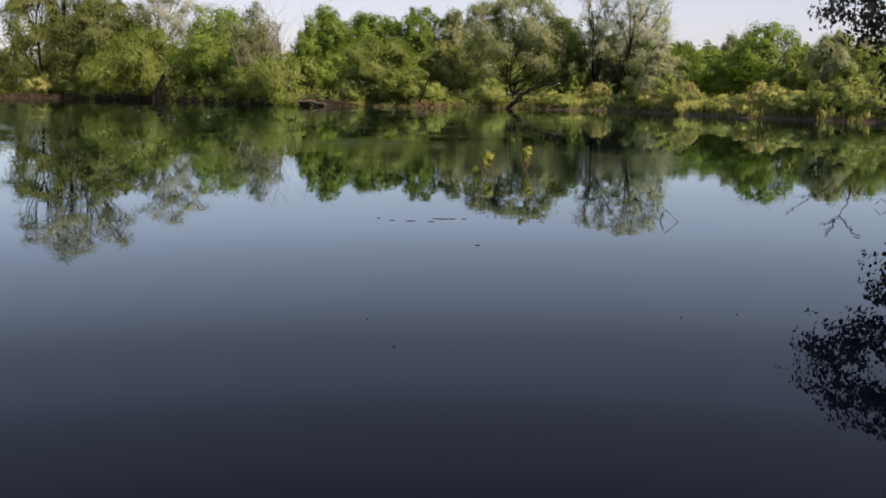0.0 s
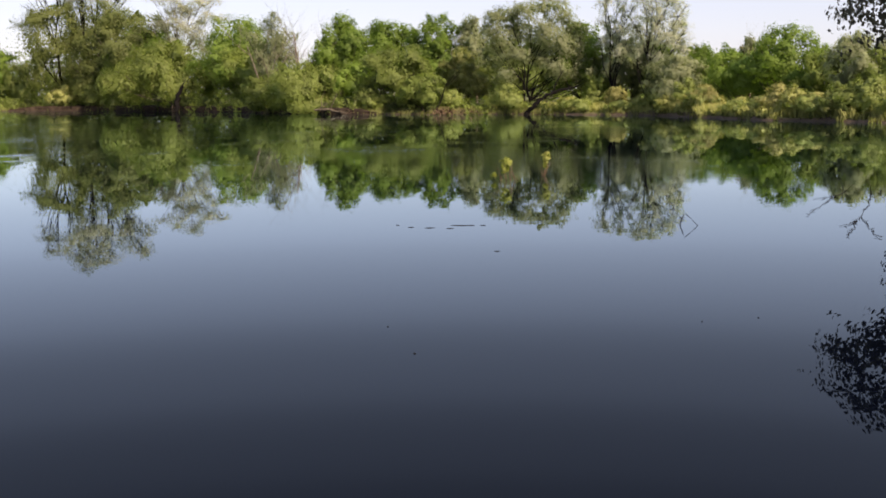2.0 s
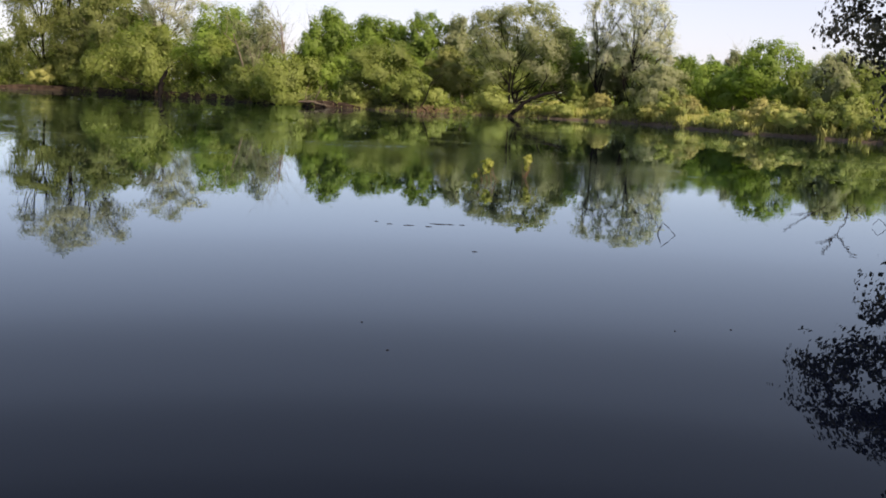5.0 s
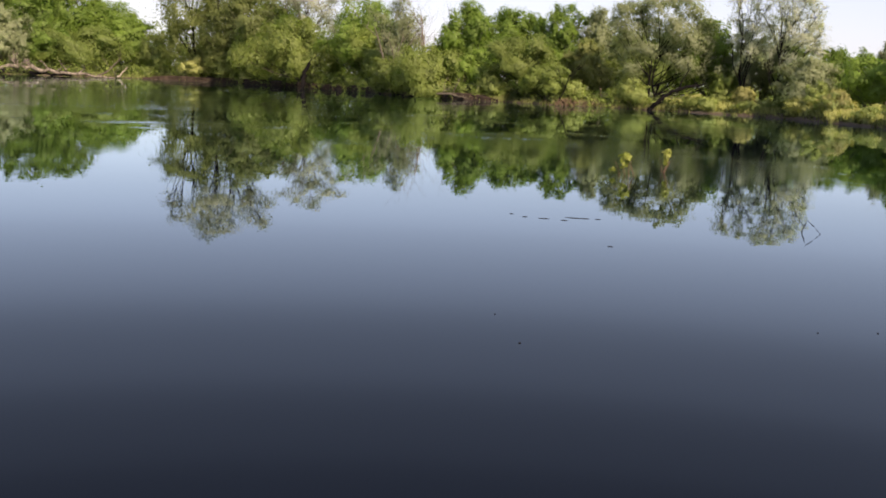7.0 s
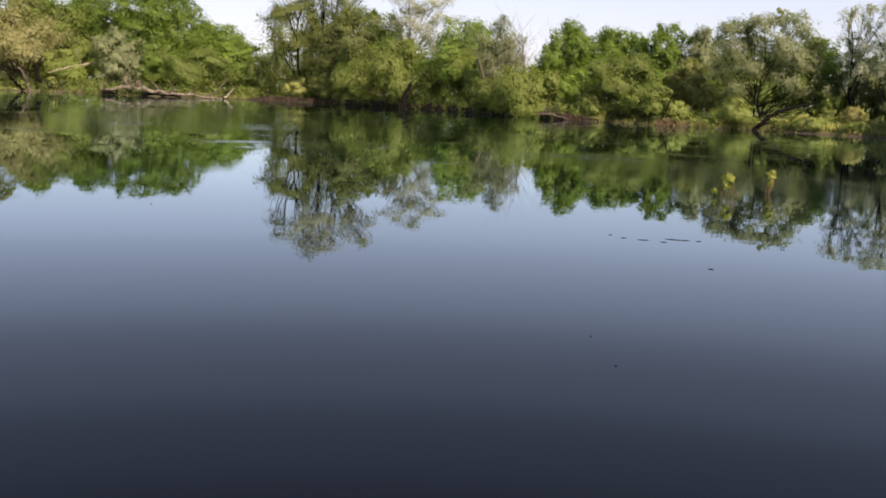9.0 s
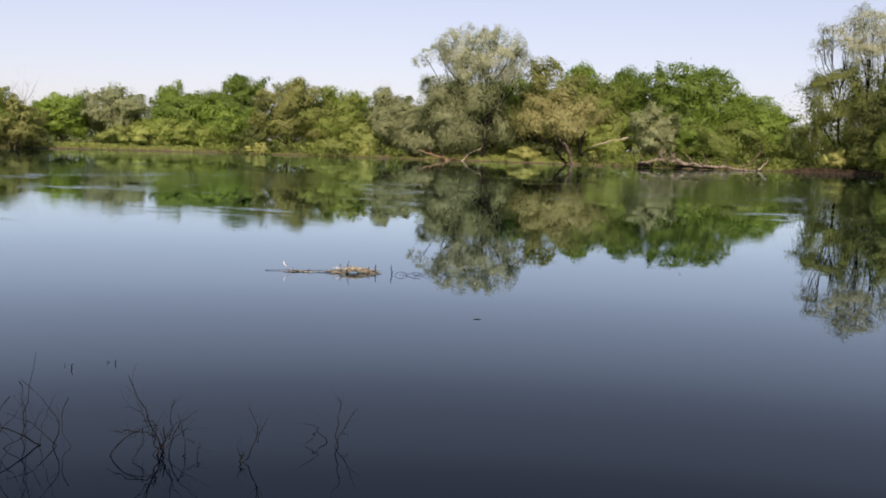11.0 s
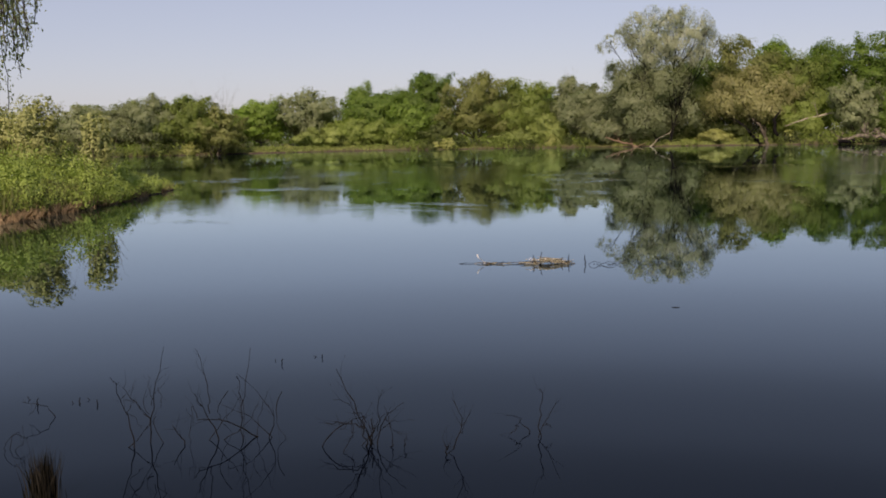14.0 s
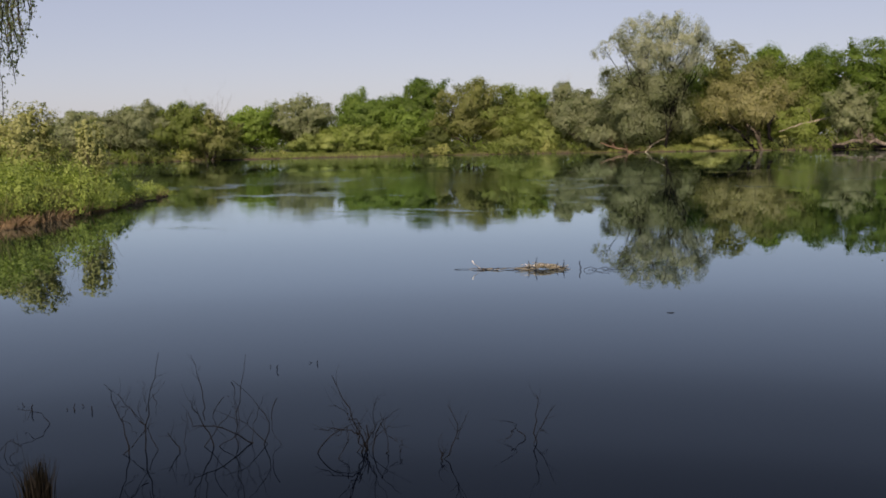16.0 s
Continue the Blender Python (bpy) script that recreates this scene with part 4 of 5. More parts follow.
for a, r in isle_spots(400, 0.3, 8, -90, -63.3, 96) + isle_spots(90, 0.1, 2.5, -67.5, -63.3, 97):
    r0, w = isle_at(a)
    most = float(np.interp(a, [-90, -69, -67.4, -66.1, -64.7, -63.3], [1.75, 1.65, 1.5, 1.05, 0.75, 0.5]))
    hgt = most * min(1.0, 0.5 + 0.28 * (r - r0)) * py.uniform(0.62, 1.3)
    q = polar(a, r, hgt * 0.5)
    wide = min(1.0, 0.35 + 0.45 * most)
    herb.append((q.x, q.y, q.z, py.uniform(0.5, 0.95) * wide, py.uniform(0.5, 0.95) * wide, hgt * 0.52))
    if py.random() < 0.45:                               # single taller shoots that break the top
        herb.append((q.x + py.uniform(-0.4, 0.4), q.y + py.uniform(-0.4, 0.4), hgt * 0.95, 0.13, 0.13, hgt * py.uniform(0.22, 0.42)))
leafy_stuff("marsh_herbs", "isle", herb, 560, 0.05, 97, "dense light green leafy herbs covering the islet", 0.1, 135000)


def islet_bush(az, r, height, width, label, seed, leaf, count, size):
    rng, py = np.random.default_rng(seed), random.Random(seed)
    root = new("islet_bush")
    root.location = polar(az, r, 0.25)
    tagged(root, label, "bush", "bushes on the islet")
    w = Wood(5)
    tips = []
    for s in range(7):
        a = s * 0.9
        tips += w.branch(py, Vector((0.15 * math.cos(a), 0.15 * math.sin(a), 0)), Vector((0.3 * math.cos(a), 0.3 * math.sin(a), 1)), height * 0.8, 0.022, 1, 4, 0.12, 0.1, 5)
    part("stems", w.mesh("stems", BARK), root)
    wide = max(math.hypot(q.x, q.y) for q in tips) / (0.42 * width)
    lob = [(q.x / wide, q.y / wide, q.z * 0.95, width * 0.16, width * 0.16, height * 0.13) for q in tips] + [(0, 0, height * 0.5, width * 0.36, width * 0.36, height * 0.36)]
    pts, outw, grow = crown_points(rng, lob, count, "tuft")
    v, f = leaf_quads(rng, pts, outw, size, 1.8, 0.1)
    part("crown", mesh_from("crown", v, f, LEAF[leaf], way=outw), root)


islet_bush(-70.7, 45.0, 2.95, 3.0, "yellow-green flowering bush on the islet", 101, "isle_yellow", 12150, 0.060)
islet_bush(-69.5, 43.0, 2.9, 2.4, "yellow-green flowering bush on the islet", 105, "isle_yellow", 9450, 0.060)
islet_bush(-72.6, 44.5, 2.6, 3.6, "yellow-green flowering bush on the islet", 102, "isle_yellow", 12150, 0.060)
islet_bush(-75.5, 45.5, 2.6, 3.8, "yellow-green flowering bush on the islet", 103, "isle_yellow", 10800, 0.060)
islet_bush(-79.5, 45.0, 2.6, 4.2, "yellow-green flowering bush on the islet", 104, "isle_yellow", 9450, 0.060)
islet_bush(-66.8, 42.0, 2.6, 1.6, "slender pale sapling at the islet's tip", 106, "isle_yellow", 4200, 0.060)


# ---- the dark tree on the near bank, its shaded side put into the leaf colour ----
def near_tree():
    rng, py = np.random.default_rng(200), random.Random(200)
    root = new("near_tree")
    root.location = polar(31.5, 27.0, 0.2)
    root.rotation_euler = (0, 0, -radians(31.5))
    tagged(root, "dark tree leaning over the river from the near bank, shade put into its leaf colour", "tree")
    # the lobes farthest right lie out of view, added to shade the crown
    lob = lobes_of(1.0, [(-4.6, 3.9, 1.3, 1.2), (-3.2, 5.0, 1.5, 1.2), (-3.9, 2.7, 1.2, 1.0), (-2.6, 3.4, 1.6, 1.5), (-2.7, 1.8, 1.2, 1.0), (-1.7, 1.3, 1.2, 0.9),
                         (-1, 3.2, 2, 1.9), (0, 5.2, 2.6, 2.4), (-1.2, 7.2, 2.2, 1.9), (2.2, 4, 2.6, 2.6), (2, 7.2, 2.8, 2.6), (0.4, 1.5, 1.5, 1.0), (4.8, 5.2, 3.0, 3.0), (4.2, 8.4, 2.8, 2.2), (0.8, 9.0, 2.0, 1.5), (-0.8, 1.7, 1.5, 1.1), (0.8, 2.8, 2.0, 1.7), (-1.6, 2.4, 1.3, 1.2), (-1.6, 1.0, 1.3, 0.7), (-0.4, 0.9, 1.5, 0.7), (1.2, 1.0, 1.4, 0.8), (-3.1, 1.9, 1.0, 1.0), (-2.6, 2.6, 1.1, 1.0), (-5.5, 4.6, 0.95, 0.9), (-2.9, 1.2, 1.0, 0.8), (-4.7, 5.4, 1.0, 0.75), (-3.0, 7.0, 0.9, 1.0), (-4.2, 2.2, 0.9, 0.7), (-5.3, 3.5, 0.9, 0.7)])
    w = Wood(8)
    w.tube([Vector(q) for q in ((1.2, 1.0, -0.5), (1.0, 0.8, 1.2), (0.6, 0.5, 2.8), (0.4, 0.3, 5.0), (0.8, 0.2, 8.0))], [0.34, 0.28, 0.24, 0.17, 0.06])
    part("trunk", w.mesh("trunk", DARK_BARK), root)
    for x, y, z, rx, ry, rz in lob:
        b = Wood(5)
        foot = Vector((0.6, 0.5, min(4.5, max(1.5, z * 0.55))))
        b.branch(py, foot, Vector((x, y, z)) - foot, (Vector((x, y, z)) - foot).length * 0.7, 0.075, 1, 3, 0.08, 0.02, 6)
        part("limb", b.mesh("limb", DARK_BARK), root)
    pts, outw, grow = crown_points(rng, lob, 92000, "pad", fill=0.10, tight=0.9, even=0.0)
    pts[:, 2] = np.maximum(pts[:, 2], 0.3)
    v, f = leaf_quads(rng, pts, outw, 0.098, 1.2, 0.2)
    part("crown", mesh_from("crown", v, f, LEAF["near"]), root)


near_tree()


def hanging_tree():
    """The weeping tree beside the eye: only its hanging twigs reach into view."""
    rng, py = np.random.default_rng(210), random.Random(210)
    root = new("weeping_tree")
    root.location = polar(-86, 8.2, 0.1)
    tagged(root, "weeping tree on the near bank with thin hanging leafy twigs", "tree")
    w = Wood(8)
    w.tube([Vector(q) for q in ((0, 0, -0.4), (0.05, 0.1, 2), (-0.1, 0.3, 4.5), (-0.2, 0.5, 8.0))], [0.2, 0.17, 0.13, 0.04])
    part("trunk", w.mesh("trunk", BARK), root)
    leaves, outs = [], []
    for k in range(9):
        b = Wood(5)
        a = radians(60 + k * 33)
        start = Vector((-0.1, 0.3, 3.8 + 0.42 * k))
        tip = start + Vector((math.cos(a) * 2.2, math.sin(a) * 2.2, 0.7))
        b.tube([start, (start + tip) / 2 + Vector((0, 0, 0.3)), tip], [0.05, 0.035, 0.012])
        part("limb", b.mesh("limb", BARK), root)
    target = polar(-71.6, 12.0) - root.location
    b = Wood(5)
    arm = [Vector((-0.1, 0.3, 4.0)), Vector((target.x * 0.4, target.y * 0.45, 5.6)), Vector((target.x * 0.8, target.y * 0.8, 6.0)), Vector((target.x, target.y, 5.4))]
    b.tube(arm, [0.07, 0.05, 0.03, 0.015])
    part("limb", b.mesh("limb", BARK), root)
    b = Wood(4)
    for k in range(110):
        az = py.uniform(-76, -68.8)
        q = polar(az, py.uniform(11.4, 12.6), 5.3) - root.location
        end = float(np.interp(az, [-76, -71.3, -70.2, -68.8], [2.2, 2.5, 3.0, 3.75])) + abs(py.gauss(0, 0.45))
        pts = [q.copy()]
        while q.z > end:
            q = q + Vector((py.gauss(0, 0.02), py.gauss(0, 0.02), -0.12))
            pts.append(q.copy())
            for j in range(8):
                leaves.append((q.x + py.gauss(0, 0.03), q.y + py.gauss(0, 0.03), q.z + py.uniform(-0.06, 0.06)))
                outs.append((py.gauss(0, 1), py.gauss(0, 1), py.gauss(0, 0.6)))
        b.tube(pts, [0.005] * len(pts))
    part("twig_curtain", b.mesh("twig_curtain", BARK), root)
    v, f = leaf_quads(rng, np.array(leaves), np.array(outs), 0.020, 2.2, 1.2)
    part("crown", mesh_from("crown", v, f, LEAF["grey_willow"]), root)


hanging_tree()


# ---- drowned twigs, floating things ----
def twig_shrub(az, r, stems, label, forks=2, seed=1, mat=None, name="drowned_shrub"):
    """Bare stems rising from the water: (foot across, tip across, tip height, bend, radius in mm), in metres."""
    py = random.Random(seed)
    root = new(name)
    root.location = polar(az, r, 0)
    root.rotation_euler = (0, 0, -radians(az))
    tagged(root, label, "drowned shrub", "drowned shrubs near the bank")
    for x0, x1, z1, bend, rad in stems:
        w = Wood(5)
        y0, y1, bend = py.uniform(-0.12, 0.12), py.uniform(-0.35, 0.35), (bend * 1.6 + py.gauss(0, 0.025)) * min(1.0, z1 / 0.4)
        pts, rr = [], []
        for i in range(8):
            u = i / 7
            pts.append(Vector((x0 + (x1 - x0) * u + bend * math.sin(math.pi * u) + py.gauss(0, 0.006), y0 + (y1 - y0) * u, -0.12 + (z1 * 1.1 + 0.12) * u)))
            rr.append(rad / 1000 * 1.25 * (1 - 0.6 * u))
        w.tube(pts, rr)
        for k in range(forks + (1 if len(stems) > 2 else 0)):
            i = py.randint(2, 6)
            w.branch(py, pts[i], Vector((py.choice((-1, 1)) * py.uniform(0.4, 1.0), py.uniform(-0.5, 0.5), py.uniform(-0.1, 0.8))), py.uniform(0.10, 0.32), rr[i] * 0.65, 1 if py.random() < 0.4 else 0, 1, 0.15, 0.04, 4)
        part("stem", w.mesh("stem", mat or DARK_BARK), root)
    return root


def drowned_shrub(az, r, stems, label, seed):
    """Bare bent stems: each from its foot over a middle to its tip, (across, up) in metres, and its radius in mm."""
    py = random.Random(seed)
    root = new("drowned_shrub")
    root.location = polar(az, r, 0)
    root.rotation_euler = (0, 0, -radians(az))
    tagged(root, label, "drowned shrub", "drowned shrubs near the bank")
    for x0, z0, x1, z1, x2, z2, rad in stems:
        w = Wood(5)
        y0, y1, y2 = py.gauss(0, 0.03), py.gauss(0, 0.05), py.gauss(0, 0.09)
        pts, rr = [], []
        for i in range(9):
            u = i / 8
            a, b, c = (1 - u) * (1 - 2 * u), 4 * u * (1 - u), u * (2 * u - 1)
            pts.append(Vector((a * x0 + b * x1 + c * x2 + py.gauss(0, 0.008), a * y0 + b * y1 + c * y2, a * z0 + b * z1 + c * z2 + py.gauss(0, 0.007))))
            rr.append(rad / 1000 * 0.78 * (1 - 0.62 * u) * py.uniform(0.8, 1.2))
        w.tube(pts, rr)
        for k in range(py.randint(2, 5) if rad > 3 else 1):
            i = py.randint(3, 7)
            way = (pts[i + 1] - pts[i]).normalized() + Vector((py.uniform(-0.9, 0.9), py.uniform(-0.4, 0.4), py.uniform(-0.4, 0.6)))
            w.branch(py, pts[i], way, py.uniform(0.05, 0.20), rr[i] * 0.5, 1 if py.random() < 0.4 else 0, 1, 0.22, 0.02, 4)
        part("stem", w.mesh("stem", DARK_BARK), root)
    return root


drowned_shrub(-65.23, 8.07, [(-0.07, -0.03, -0.12, 0.27, -0.21, 0.53, 6), (0.05, -0.02, 0.09, 0.34, 0.17, 0.70, 6), (0.05, 0.21, -0.07, 0.35, -0.19, 0.49, 5), (-0.11, 0.25, -0.07, 0.32, -0.03, 0.38, 3), (-0.11, 0.26, -0.05, 0.20, 0.00, 0.14, 3), (0.07, 0.30, 0.06, 0.41, 0.05, 0.51, 3), (0.05, 0.21, 0.01, 0.30, 0.04, 0.41, 3), (0.12, 0.41, 0.13, 0.34, 0.13, 0.27, 3), (0.16, -0.03, 0.04, 0.18, -0.10, 0.36, 4), (-0.12, -0.02, 0.02, 0.12, 0.12, 0.20, 4)], "dark drowned shrub with crossing bare stems", 301)
drowned_shrub(-60.67, 8.04, [(0.19, -0.01, -0.04, 0.13, -0.25, 0.19, 8), (-0.17, 0.19, -0.19, 0.41, -0.25, 0.67, 5), (-0.09, -0.06, -0.19, 0.21, -0.28, 0.36, 7), (-0.35, -0.05, -0.37, 0.04, -0.44, 0.14, 8), (0.25, -0.03, 0.26, 0.23, 0.03, 0.48, 5), (0.07, -0.03, 0.07, 0.23, 0.15, 0.65, 5), (0.03, 0.48, 0.07, 0.34, 0.08, -0.03, 4), (0.37, 0.32, 0.32, 0.15, 0.38, -0.03, 4), (-0.03, 0.37, -0.10, 0.21, 0.00, -0.01, 4), (-0.25, 0.19, -0.29, 0.27, -0.30, 0.16, 4), (-0.35, -0.03, -0.30, 0.11, -0.32, 0.25, 3), (-0.22, -0.03, -0.02, 0.20, 0.06, 0.36, 4), (0.30, -0.02, 0.12, 0.16, -0.06, 0.22, 4), (-0.12, -0.03, 0.06, 0.09, 0.20, 0.27, 4), (0.16, -0.02, 0.20, 0.19, 0.30, 0.40, 3)], "tangled dark drowned shrub with a thick arching stem", 302)
drowned_shrub(-53.51, 7.67, [(0.01, -0.03, -0.08, 0.24, -0.24, 0.55, 7), (0.04, 0.10, 0.06, 0.26, 0.09, 0.44, 4), (0.05, -0.03, 0.10, 0.18, 0.26, 0.31, 5), (0.11, 0.20, 0.16, 0.13, 0.23, 0.07, 4), (-0.03, 0.16, -0.13, 0.27, -0.25, 0.35, 5), (-0.03, 0.14, -0.18, 0.17, -0.38, 0.14, 6), (-0.35, -0.03, -0.21, 0.15, -0.03, 0.16, 6), (-0.14, 0.19, -0.13, 0.08, -0.20, -0.01, 5), (0.00, -0.04, 0.01, 0.05, 0.01, 0.18, 12), (-0.02, -0.03, -0.04, 0.08, -0.05, 0.21, 9), (0.15, -0.01, 0.16, 0.07, 0.11, 0.24, 5), (0.24, -0.02, 0.25, 0.04, 0.27, 0.07, 5), (-0.15, 0.18, -0.21, 0.13, -0.25, 0.20, 3), (-0.05, 0.14, -0.09, 0.22, -0.14, 0.26, 3), (-0.10, -0.03, 0.04, 0.13, 0.14, 0.32, 4), (0.08, -0.03, -0.06, 0.15, -0.16, 0.40, 4), (0.02, 0.05, 0.16, 0.16, 0.33, 0.20, 3)], "spreading dark drowned shrub with many forked twigs", 303)
drowned_shrub(-49.19, 7.42, [(-0.04, -0.02, 0.07, 0.19, 0.00, 0.38, 5), (0.06, 0.15, 0.10, 0.23, 0.13, 0.32, 3), (-0.04, -0.02, -0.04, 0.04, -0.02, 0.06, 6)], "thin curved dark twig standing in the water", 304)
drowned_shrub(-45.04, 7.91, [(0.00, -0.02, -0.05, 0.08, -0.17, 0.16, 5), (-0.08, 0.08, -0.10, 0.05, -0.14, 0.02, 4)], "bent dark twig leaning from the water", 305)
drowned_shrub(-44.43, 7.86, [(-0.01, -0.03, 0.00, 0.16, 0.01, 0.35, 6), (-0.01, 0.01, 0.06, 0.13, 0.14, 0.29, 4), (0.03, 0.07, 0.06, 0.09, 0.08, 0.05, 3)], "upright forked dark twig in the water", 306)
drowned_shrub(-69.33, 9.23, [(0.00, -0.02, -0.12, 0.11, -0.27, 0.15, 5), (-0.15, 0.12, -0.18, 0.06, -0.21, 0.04, 3)], "bent dark budded twig over the water", 307)
drowned_shrub(-71.20, 8.30, [(-0.08, -0.01, 0.00, 0.10, 0.08, -0.01, 3), (-0.03, -0.01, 0.03, 0.08, 0.03, 0.14, 3), (-0.11, -0.01, -0.05, 0.11, 0.03, 0.08, 3)], "low drowned tangle of thin twigs", 308)
for az, r, z in ((-58.1, 10.9, 0.07), (-56.0, 11.2, 0.05), (-70.3, 9.9, 0.09), (-67.5, 9.6, 0.06), (-68.3, 9.4, 0.05)):
    twig_shrub(az, r, [(0.0, 0.012, z * 0.7, 0.0, 7), (0.01, -0.06, z * 0.3, 0.0, 5)], "small dark twig end poking out of the water", 0, int(-az * 10), name="twig_end")
py = random.Random(310)
tuft = [tuple(polar(-70.2, 7.0) + Vector((py.gauss(0, 0.04), py.gauss(0, 0.04), -0.05))) for i in range(420)]
blades("grass_tussock", "tussock", tuft, 0.34, 0.004, 311, "dark drowned tussock of old grass", 0.12)


def straw_raft():
    """A floating raft of broken reeds with upright sticks."""
    py = random.Random(320)
    root = new("reed_raft")
    root.location = polar(-45.2, 18.6, 0)
    root.rotation_euler = (0, 0, radians(45.2))
    tagged(root, "floating raft of broken straw-coloured reeds and sticks", "reed raft")
    for k in range(150):
        heap = k < 105                                  # the piled end; the rest trails off thin and broken
        x = py.gauss(0.42, 0.19) if heap else py.uniform(-0.8, 0.2)
        lift = max(0.0, 1 - abs(x - 0.42) / 0.40) if heap else 0.12
        a, ln = py.gauss(0, 0.5), py.uniform(0.08, 0.36) if heap else py.uniform(0.05, 0.24)
        w = Wood(4)
        d = Vector((math.cos(a), math.sin(a), py.gauss(0, 0.10 if heap else 0.03))) * ln / 2
        c = Vector((min(x, 0.70), py.gauss(0, 0.10 if heap else 0.05), 0.008 + py.uniform(0, 0.095) * lift))
        w.tube([c - d, c + Vector((0, 0, py.uniform(0, 0.014))), c + d], [0.003, 0.0042, 0.0028])
        pale = py.random() < (0.72 if heap else 0.3)
        part("reed", w.mesh("reed", (STRAW if py.random() < 0.7 else PALE_BARK) if pale else DARK_BARK), root)
    for x, z, tilt in ((0.74, 0.16, 0.02), (0.18, 0.15, -0.03), (0.25, 0.20, 0.05), (0.28, 0.12, 0.0), (0.62, 0.11, 0.03), (0.66, 0.08, -0.04), (-0.4, 0.05, 0.05)):
        w = Wood(5)
        w.tube([Vector((x, 0, -0.05)), Vector((x + tilt * 0.5, 0, z * 0.5)), Vector((x + tilt, 0, z))], [0.009, 0.008, 0.004])
        part("upright_stick", w.mesh("upright_stick", DARK_BARK), root)
    w = Wood(5)
    w.tube([Vector(q) for q in ((-0.66, 0, 0.02), (-0.72, 0, 0.07), (-0.78, 0, 0.11), (-0.80, 0, 0.15), (-0.79, 0, 0.17))], [0.003, 0.005, 0.008, 0.009, 0.004])
    part("bleached_stick", w.mesh("bleached_stick", WHITE_WOOD), root, "curved white bleached stick end")
    for k in range(14):
        w = Wood(5)
        x = 0.05 + k * 0.036 + py.gauss(0, 0.02)
        w.tube([Vector((x - 0.03, -0.1, 0.05 + py.uniform(0, 0.03))), Vector((x, -0.1, 0.075 + py.uniform(0, 0.03))), Vector((x + 0.03, -0.08, 0.06))], [0.003, 0.006, 0.002])
        part("dry_leaf", w.mesh("dry_leaf", WHITE_WOOD if k % 3 == 0 else STRAW), root)


WHITE_WOOD = bark_material("bleached_white_wood", (0.5, 0.48, 0.44), (0.85, 0.83, 0.78), 25.0)
straw_raft()
twig_shrub(-42.05, 18.4, [(0.0, 0.0, 0.14, 0.0, 12)], "short dark stake beside the reed raft", 0, 330, name="stake")
drowned_shrub(-41.3, 18.4, [(-0.18, -0.02, -0.10, 0.05, 0.02, 0.01, 5), (-0.10, 0.0, 0.06, 0.03, 0.26, 0.05, 6), (-0.02, -0.01, 0.16, 0.05, 0.22, -0.01, 5), (0.12, 0.0, 0.26, 0.015, 0.40, 0.03, 6)], "low looping tangle of drowned twigs beside the raft", 331)
drowned_shrub(-39.6, 18.6, [(-0.34, 0.0, -0.12, 0.025, 0.12, 0.01, 5), (-0.05, -0.01, 0.06, 0.06, 0.12, 0.09, 4), (0.10, 0.0, 0.24, 0.03, 0.46, 0.02, 5)], "low broken drowned twigs beside the raft", 332)
drowned_shrub(-46.4, 18.7, [(-0.75, 0.0, -0.35, 0.012, 0.15, 0.01, 6)], "long thin stick floating beside the raft", 333)

# bent twig that makes a diamond with its mirror image, and two leafy shoots
log("bent_twig", 11.75, 18.3, [(0.13, 0, -0.03), (0.12, 0, 0.01), (0.02, 0, 0.12), (-0.07, 0, 0.19), (-0.09, 0, 0.21)], [0.007, 0.007, 0.006, 0.005, 0.003], DARK_BARK, "dark bent twig standing in the calm water", 0, 340)
log("bent_twig", 11.6, 18.4, [(-0.10, 0, -0.03), (-0.10, 0, 0.03), (-0.07, 0, 0.11), (-0.05, 0, 0.17)], [0.010, 0.009, 0.008, 0.005], DARK_BARK, "short dark twig beside the bent twig", 0, 341)
log("bent_twig", 22.0, 22.0, [(0.14, 0, -0.03), (0.02, 0, 0.10), (-0.06, 0, 0.16), (-0.16, 0, 0.04)], [0.007, 0.006, 0.005, 0.004], DARK_BARK, "thin bent twig arching from the water", 0, 342)


def water_shoot(az, r, height, width, side, seed):
    rng, py = np.random.default_rng(seed), random.Random(seed)
    root = new("leafy_shoot")
    root.location = polar(az, r, 0)
    root.rotation_euler = (0, 0, -radians(az))
    tagged(root, "yellow-green leafy shoots rising from the water", "drowned bush", "leafy shoots in the river")
    w = Wood(5)
    for k in range(5):
        w.branch(py, Vector((side * 0.12 * k - 0.1, 0, -0.1)), Vector((-side * 0.5 + py.uniform(-0.4, 0.4), 0, 1)), height * 0.75, 0.011, 1, 2, 0.1, 0.03, 5)
    part("stems", w.mesh("stems", RED_SOIL), root)
    lob = [(0, 0, height * 0.72, width * 0.4, width * 0.4, height * 0.26), (-width * 0.1, 0, height * 0.45, width * 0.3, width * 0.3, height * 0.18)]
    if side:
        lob.append((-width * 0.8, 0, height * 0.2, width * 0.25, width * 0.2, height * 0.1))
    pts, outw, grow = crown_points(rng, lob, 210, "tuft")
    v, f = leaf_quads(rng, pts, outw, 0.055, 1.8, 0.1)
    part("leaves", mesh_from("leaves", v, f, LEAF["catkin"]), root)


water_shoot(2.3, 27.4, 0.62, 0.36, 1, 350)
water_shoot(4.4, 29.0, 0.66, 0.22, 0, 351)


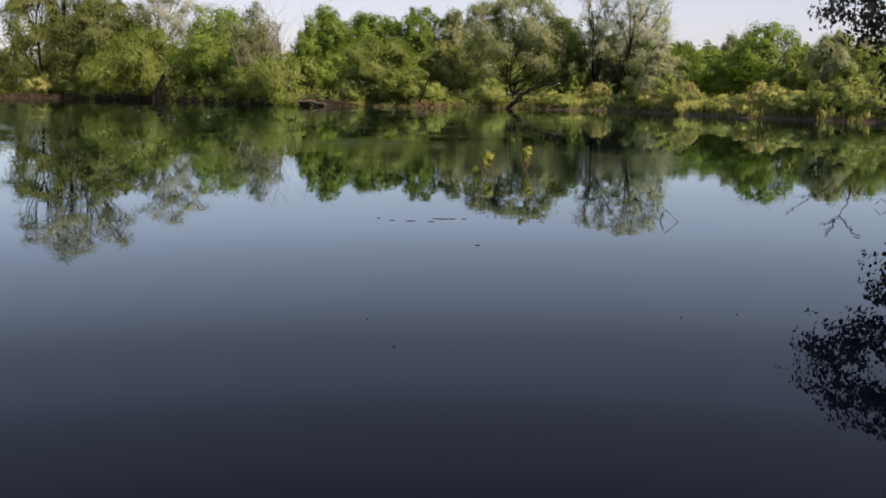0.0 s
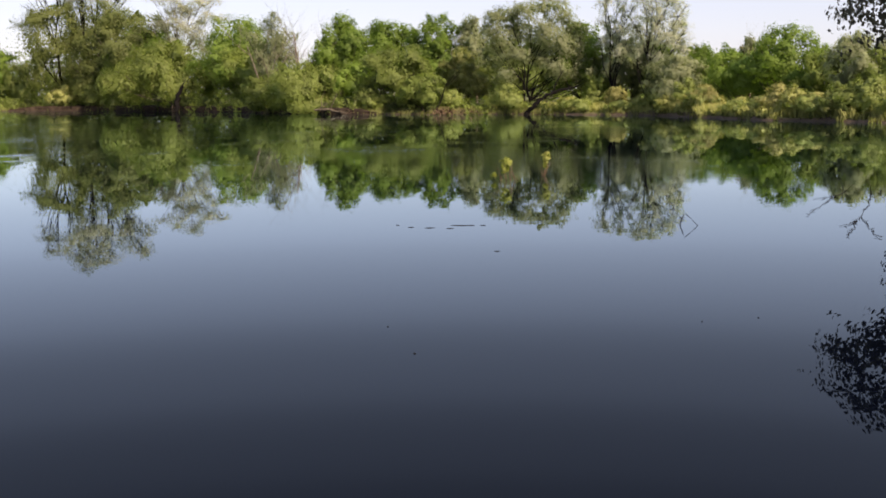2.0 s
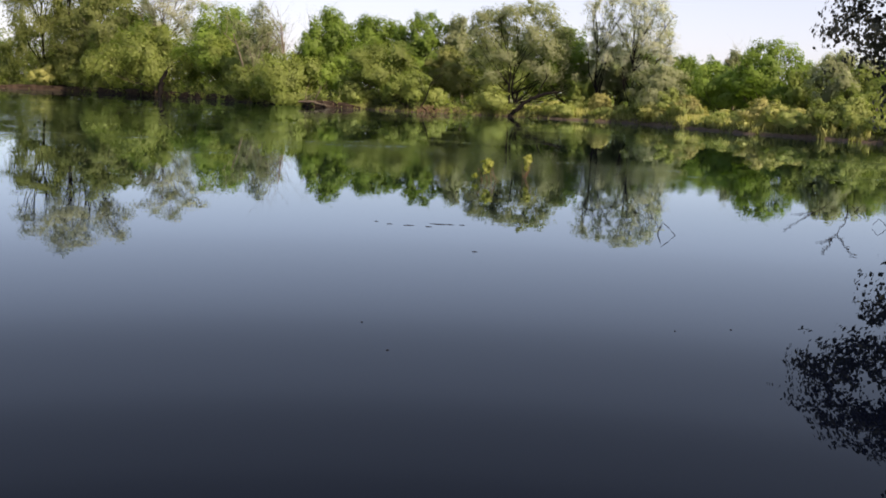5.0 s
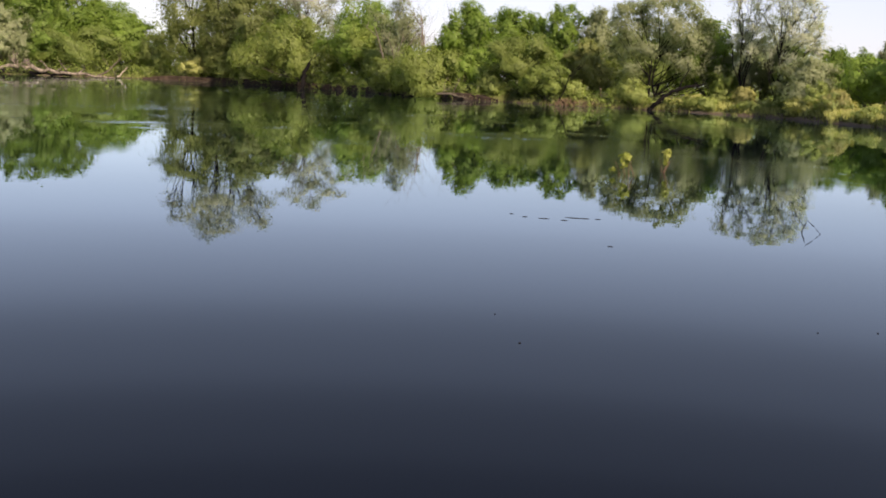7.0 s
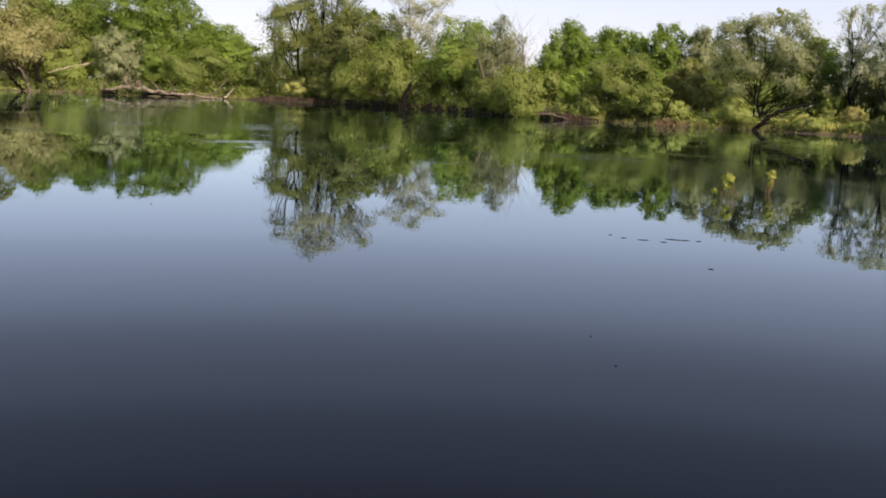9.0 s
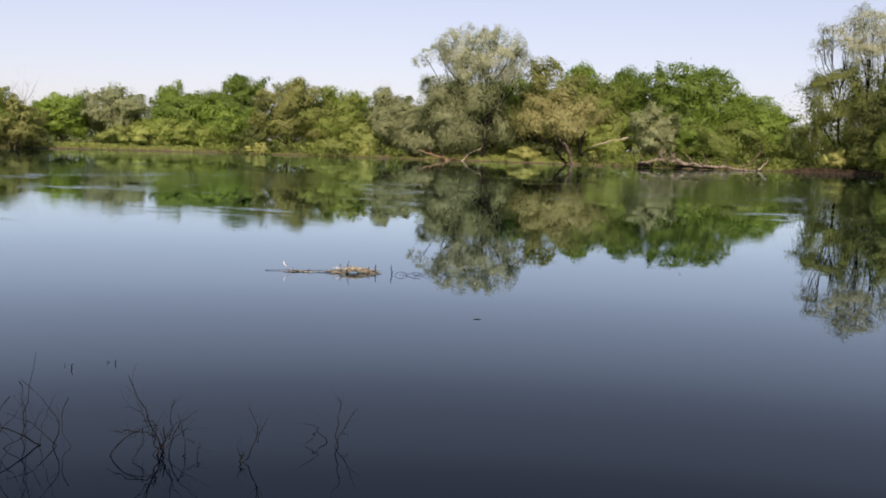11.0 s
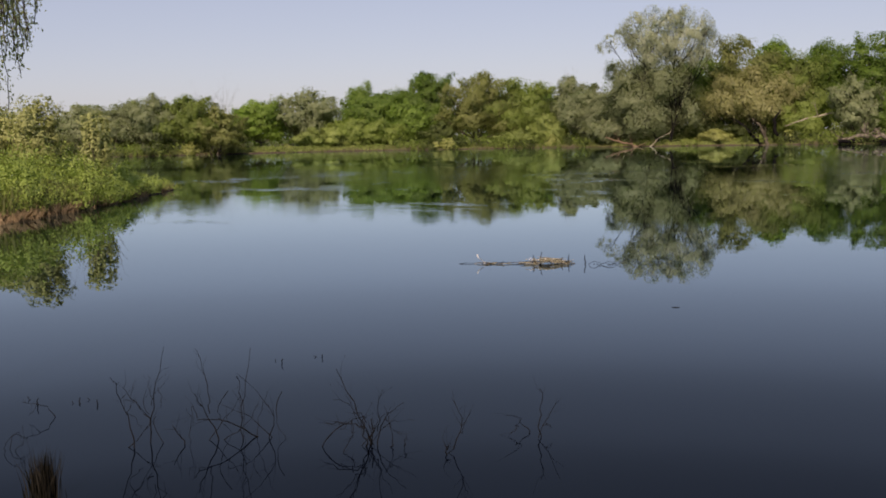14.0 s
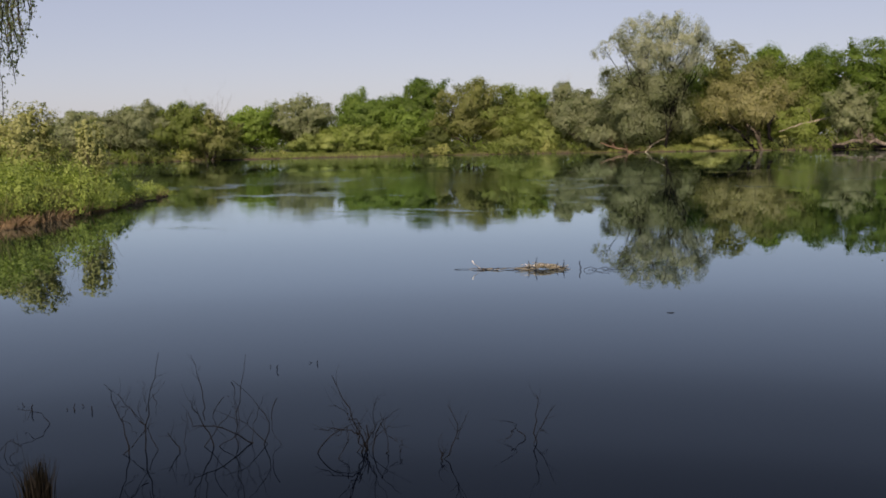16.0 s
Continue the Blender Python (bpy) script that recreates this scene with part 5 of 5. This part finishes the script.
def floating_branch(forks, seed, label):
    """A branch lying on the water: every fork runs through (turn, distance) points."""
    py = random.Random(seed)
    root = new("floating_branch")
    foot = polar(*forks[0][0], 0.012)
    root.location = foot
    tagged(root, label, "branch")
    for fork in forks:
        line = [polar(a, r, 0.012) - foot for a, r in fork]
        fine = [line[0]]
        for i in range(1, len(line)):
            for u in (0.25, 0.5, 0.75, 1.0):
                fine.append(line[i - 1].lerp(line[i], u) + Vector((py.gauss(0, 0.012), py.gauss(0, 0.03), 0)))
        w = Wood(5)
        w.tube(fine, [0.0065 * (1 - 0.7 * i / (len(fine) - 1)) for i in range(len(fine))])
        stem = part("stem", w.mesh("stem", DARK_BARK), root)
        for k in range(2 * len(line)):
            b = Wood(4)
            q = fine[py.randint(1, len(fine) - 1)]
            b.tube([q, q + Vector((py.gauss(0, 0.02), py.gauss(0, 0.05), 0.01)), q + Vector((py.gauss(0, 0.03), py.gauss(0, 0.07), 0.016))], [0.004, 0.006, 0.003])
            part("bud", b.mesh("bud", DARK_BARK), stem)


floating_branch([[(19.3, 25.6), (18.6, 23.4), (18.0, 21.6), (17.5, 20.2)], [(18.8, 24.0), (18.3, 23.6), (17.7, 23.2)]], 360, "dark budded forked branch floating on the water")
floating_branch([[(20.4, 25.2), (20.3, 22.4), (20.0, 20.2), (19.8, 19.6)], [(19.8, 19.6), (19.4, 18.9), (19.0, 18.7)], [(19.8, 19.6), (19.6, 18.2), (19.4, 17.4)], [(20.0, 20.2), (20.4, 18.6), (20.8, 17.4)]], 362, "dark many-forked branch floating low in the water")
twig_shrub(20.45, 25.0, [(0.0, 0.25, 0.14, 0.0, 8), (0.0, -0.03, 0.16, 0.0, 9), (-0.62, -0.64, 0.22, 0.0, 7)], "dark drowned branch stub in the river", 1, 366, name="branch_stub")


def floating_bit(az, r, length, width, seed):
    """A flake of bark or a dead leaf, curled, on the water."""
    py = random.Random(seed)
    bm = bmesh.new()
    nx, ny = 9, 6
    grid = []
    for i in range(nx):
        u = 2 * i / (nx - 1) - 1
        wide = width * 0.36 * math.sqrt(max(0.02, 1 - u * u)) * py.uniform(0.7, 1.15)
        mid = py.gauss(0, width * 0.06)
        grid.append([bm.verts.new((length * 0.5 * u, mid + wide * (2 * j / (ny - 1) - 1), -0.004 + 0.011 * (1 - 0.6 * u * u) * (1 - (2 * j / (ny - 1) - 1) ** 2))) for j in range(ny)])
    for i in range(nx - 1):
        for j in range(ny - 1):
            bm.faces.new((grid[i][j], grid[i + 1][j], grid[i + 1][j + 1], grid[i][j + 1]))
    rim = [c[0] for c in grid] + grid[-1][1:] + [c[-1] for c in reversed(grid[:-1])] + list(reversed(grid[0][1:-1]))
    bm.faces.new(list(reversed(rim)))
    bmesh.ops.recalc_face_normals(bm, faces=bm.faces[:])
    me = bpy.data.meshes.new("bark_flake")
    bm.to_mesh(me)
    bm.free()
    me.materials.append(DARK_BARK)
    ob = new("bark_flake", me)
    ob.location = polar(az, r, 0.002)
    ob.rotation_euler = (0, 0, -radians(az) + py.uniform(-0.2, 0.2))
    tagged(ob, "dark curled bark flake floating on the water", "bark flake", "bark flakes on the water")


for k, (az, r, ln, wd) in enumerate(((1.83, 15.1, 0.085, 0.05), (-2.59, 9.1, 0.026, 0.016), (-4.0, 10.2, 0.018, 0.012), (-3.4, 18.2, 0.07, 0.05), (-2.7, 17.9, 0.10, 0.05), (-1.7, 17.8, 0.19, 0.07), (-0.65, 17.7, 0.12, 0.08),
                                     (-0.1, 18.1, 0.34, 0.16), (0.45, 18.1, 0.14, 0.08), (1.1, 18.1, 0.10, 0.05), (12.5, 10.6, 0.016, 0.012), (15.3, 10.9, 0.02, 0.012), (-37.4, 13.9, 0.10, 0.03))):
    floating_bit(az, r, ln, wd, 400 + k)
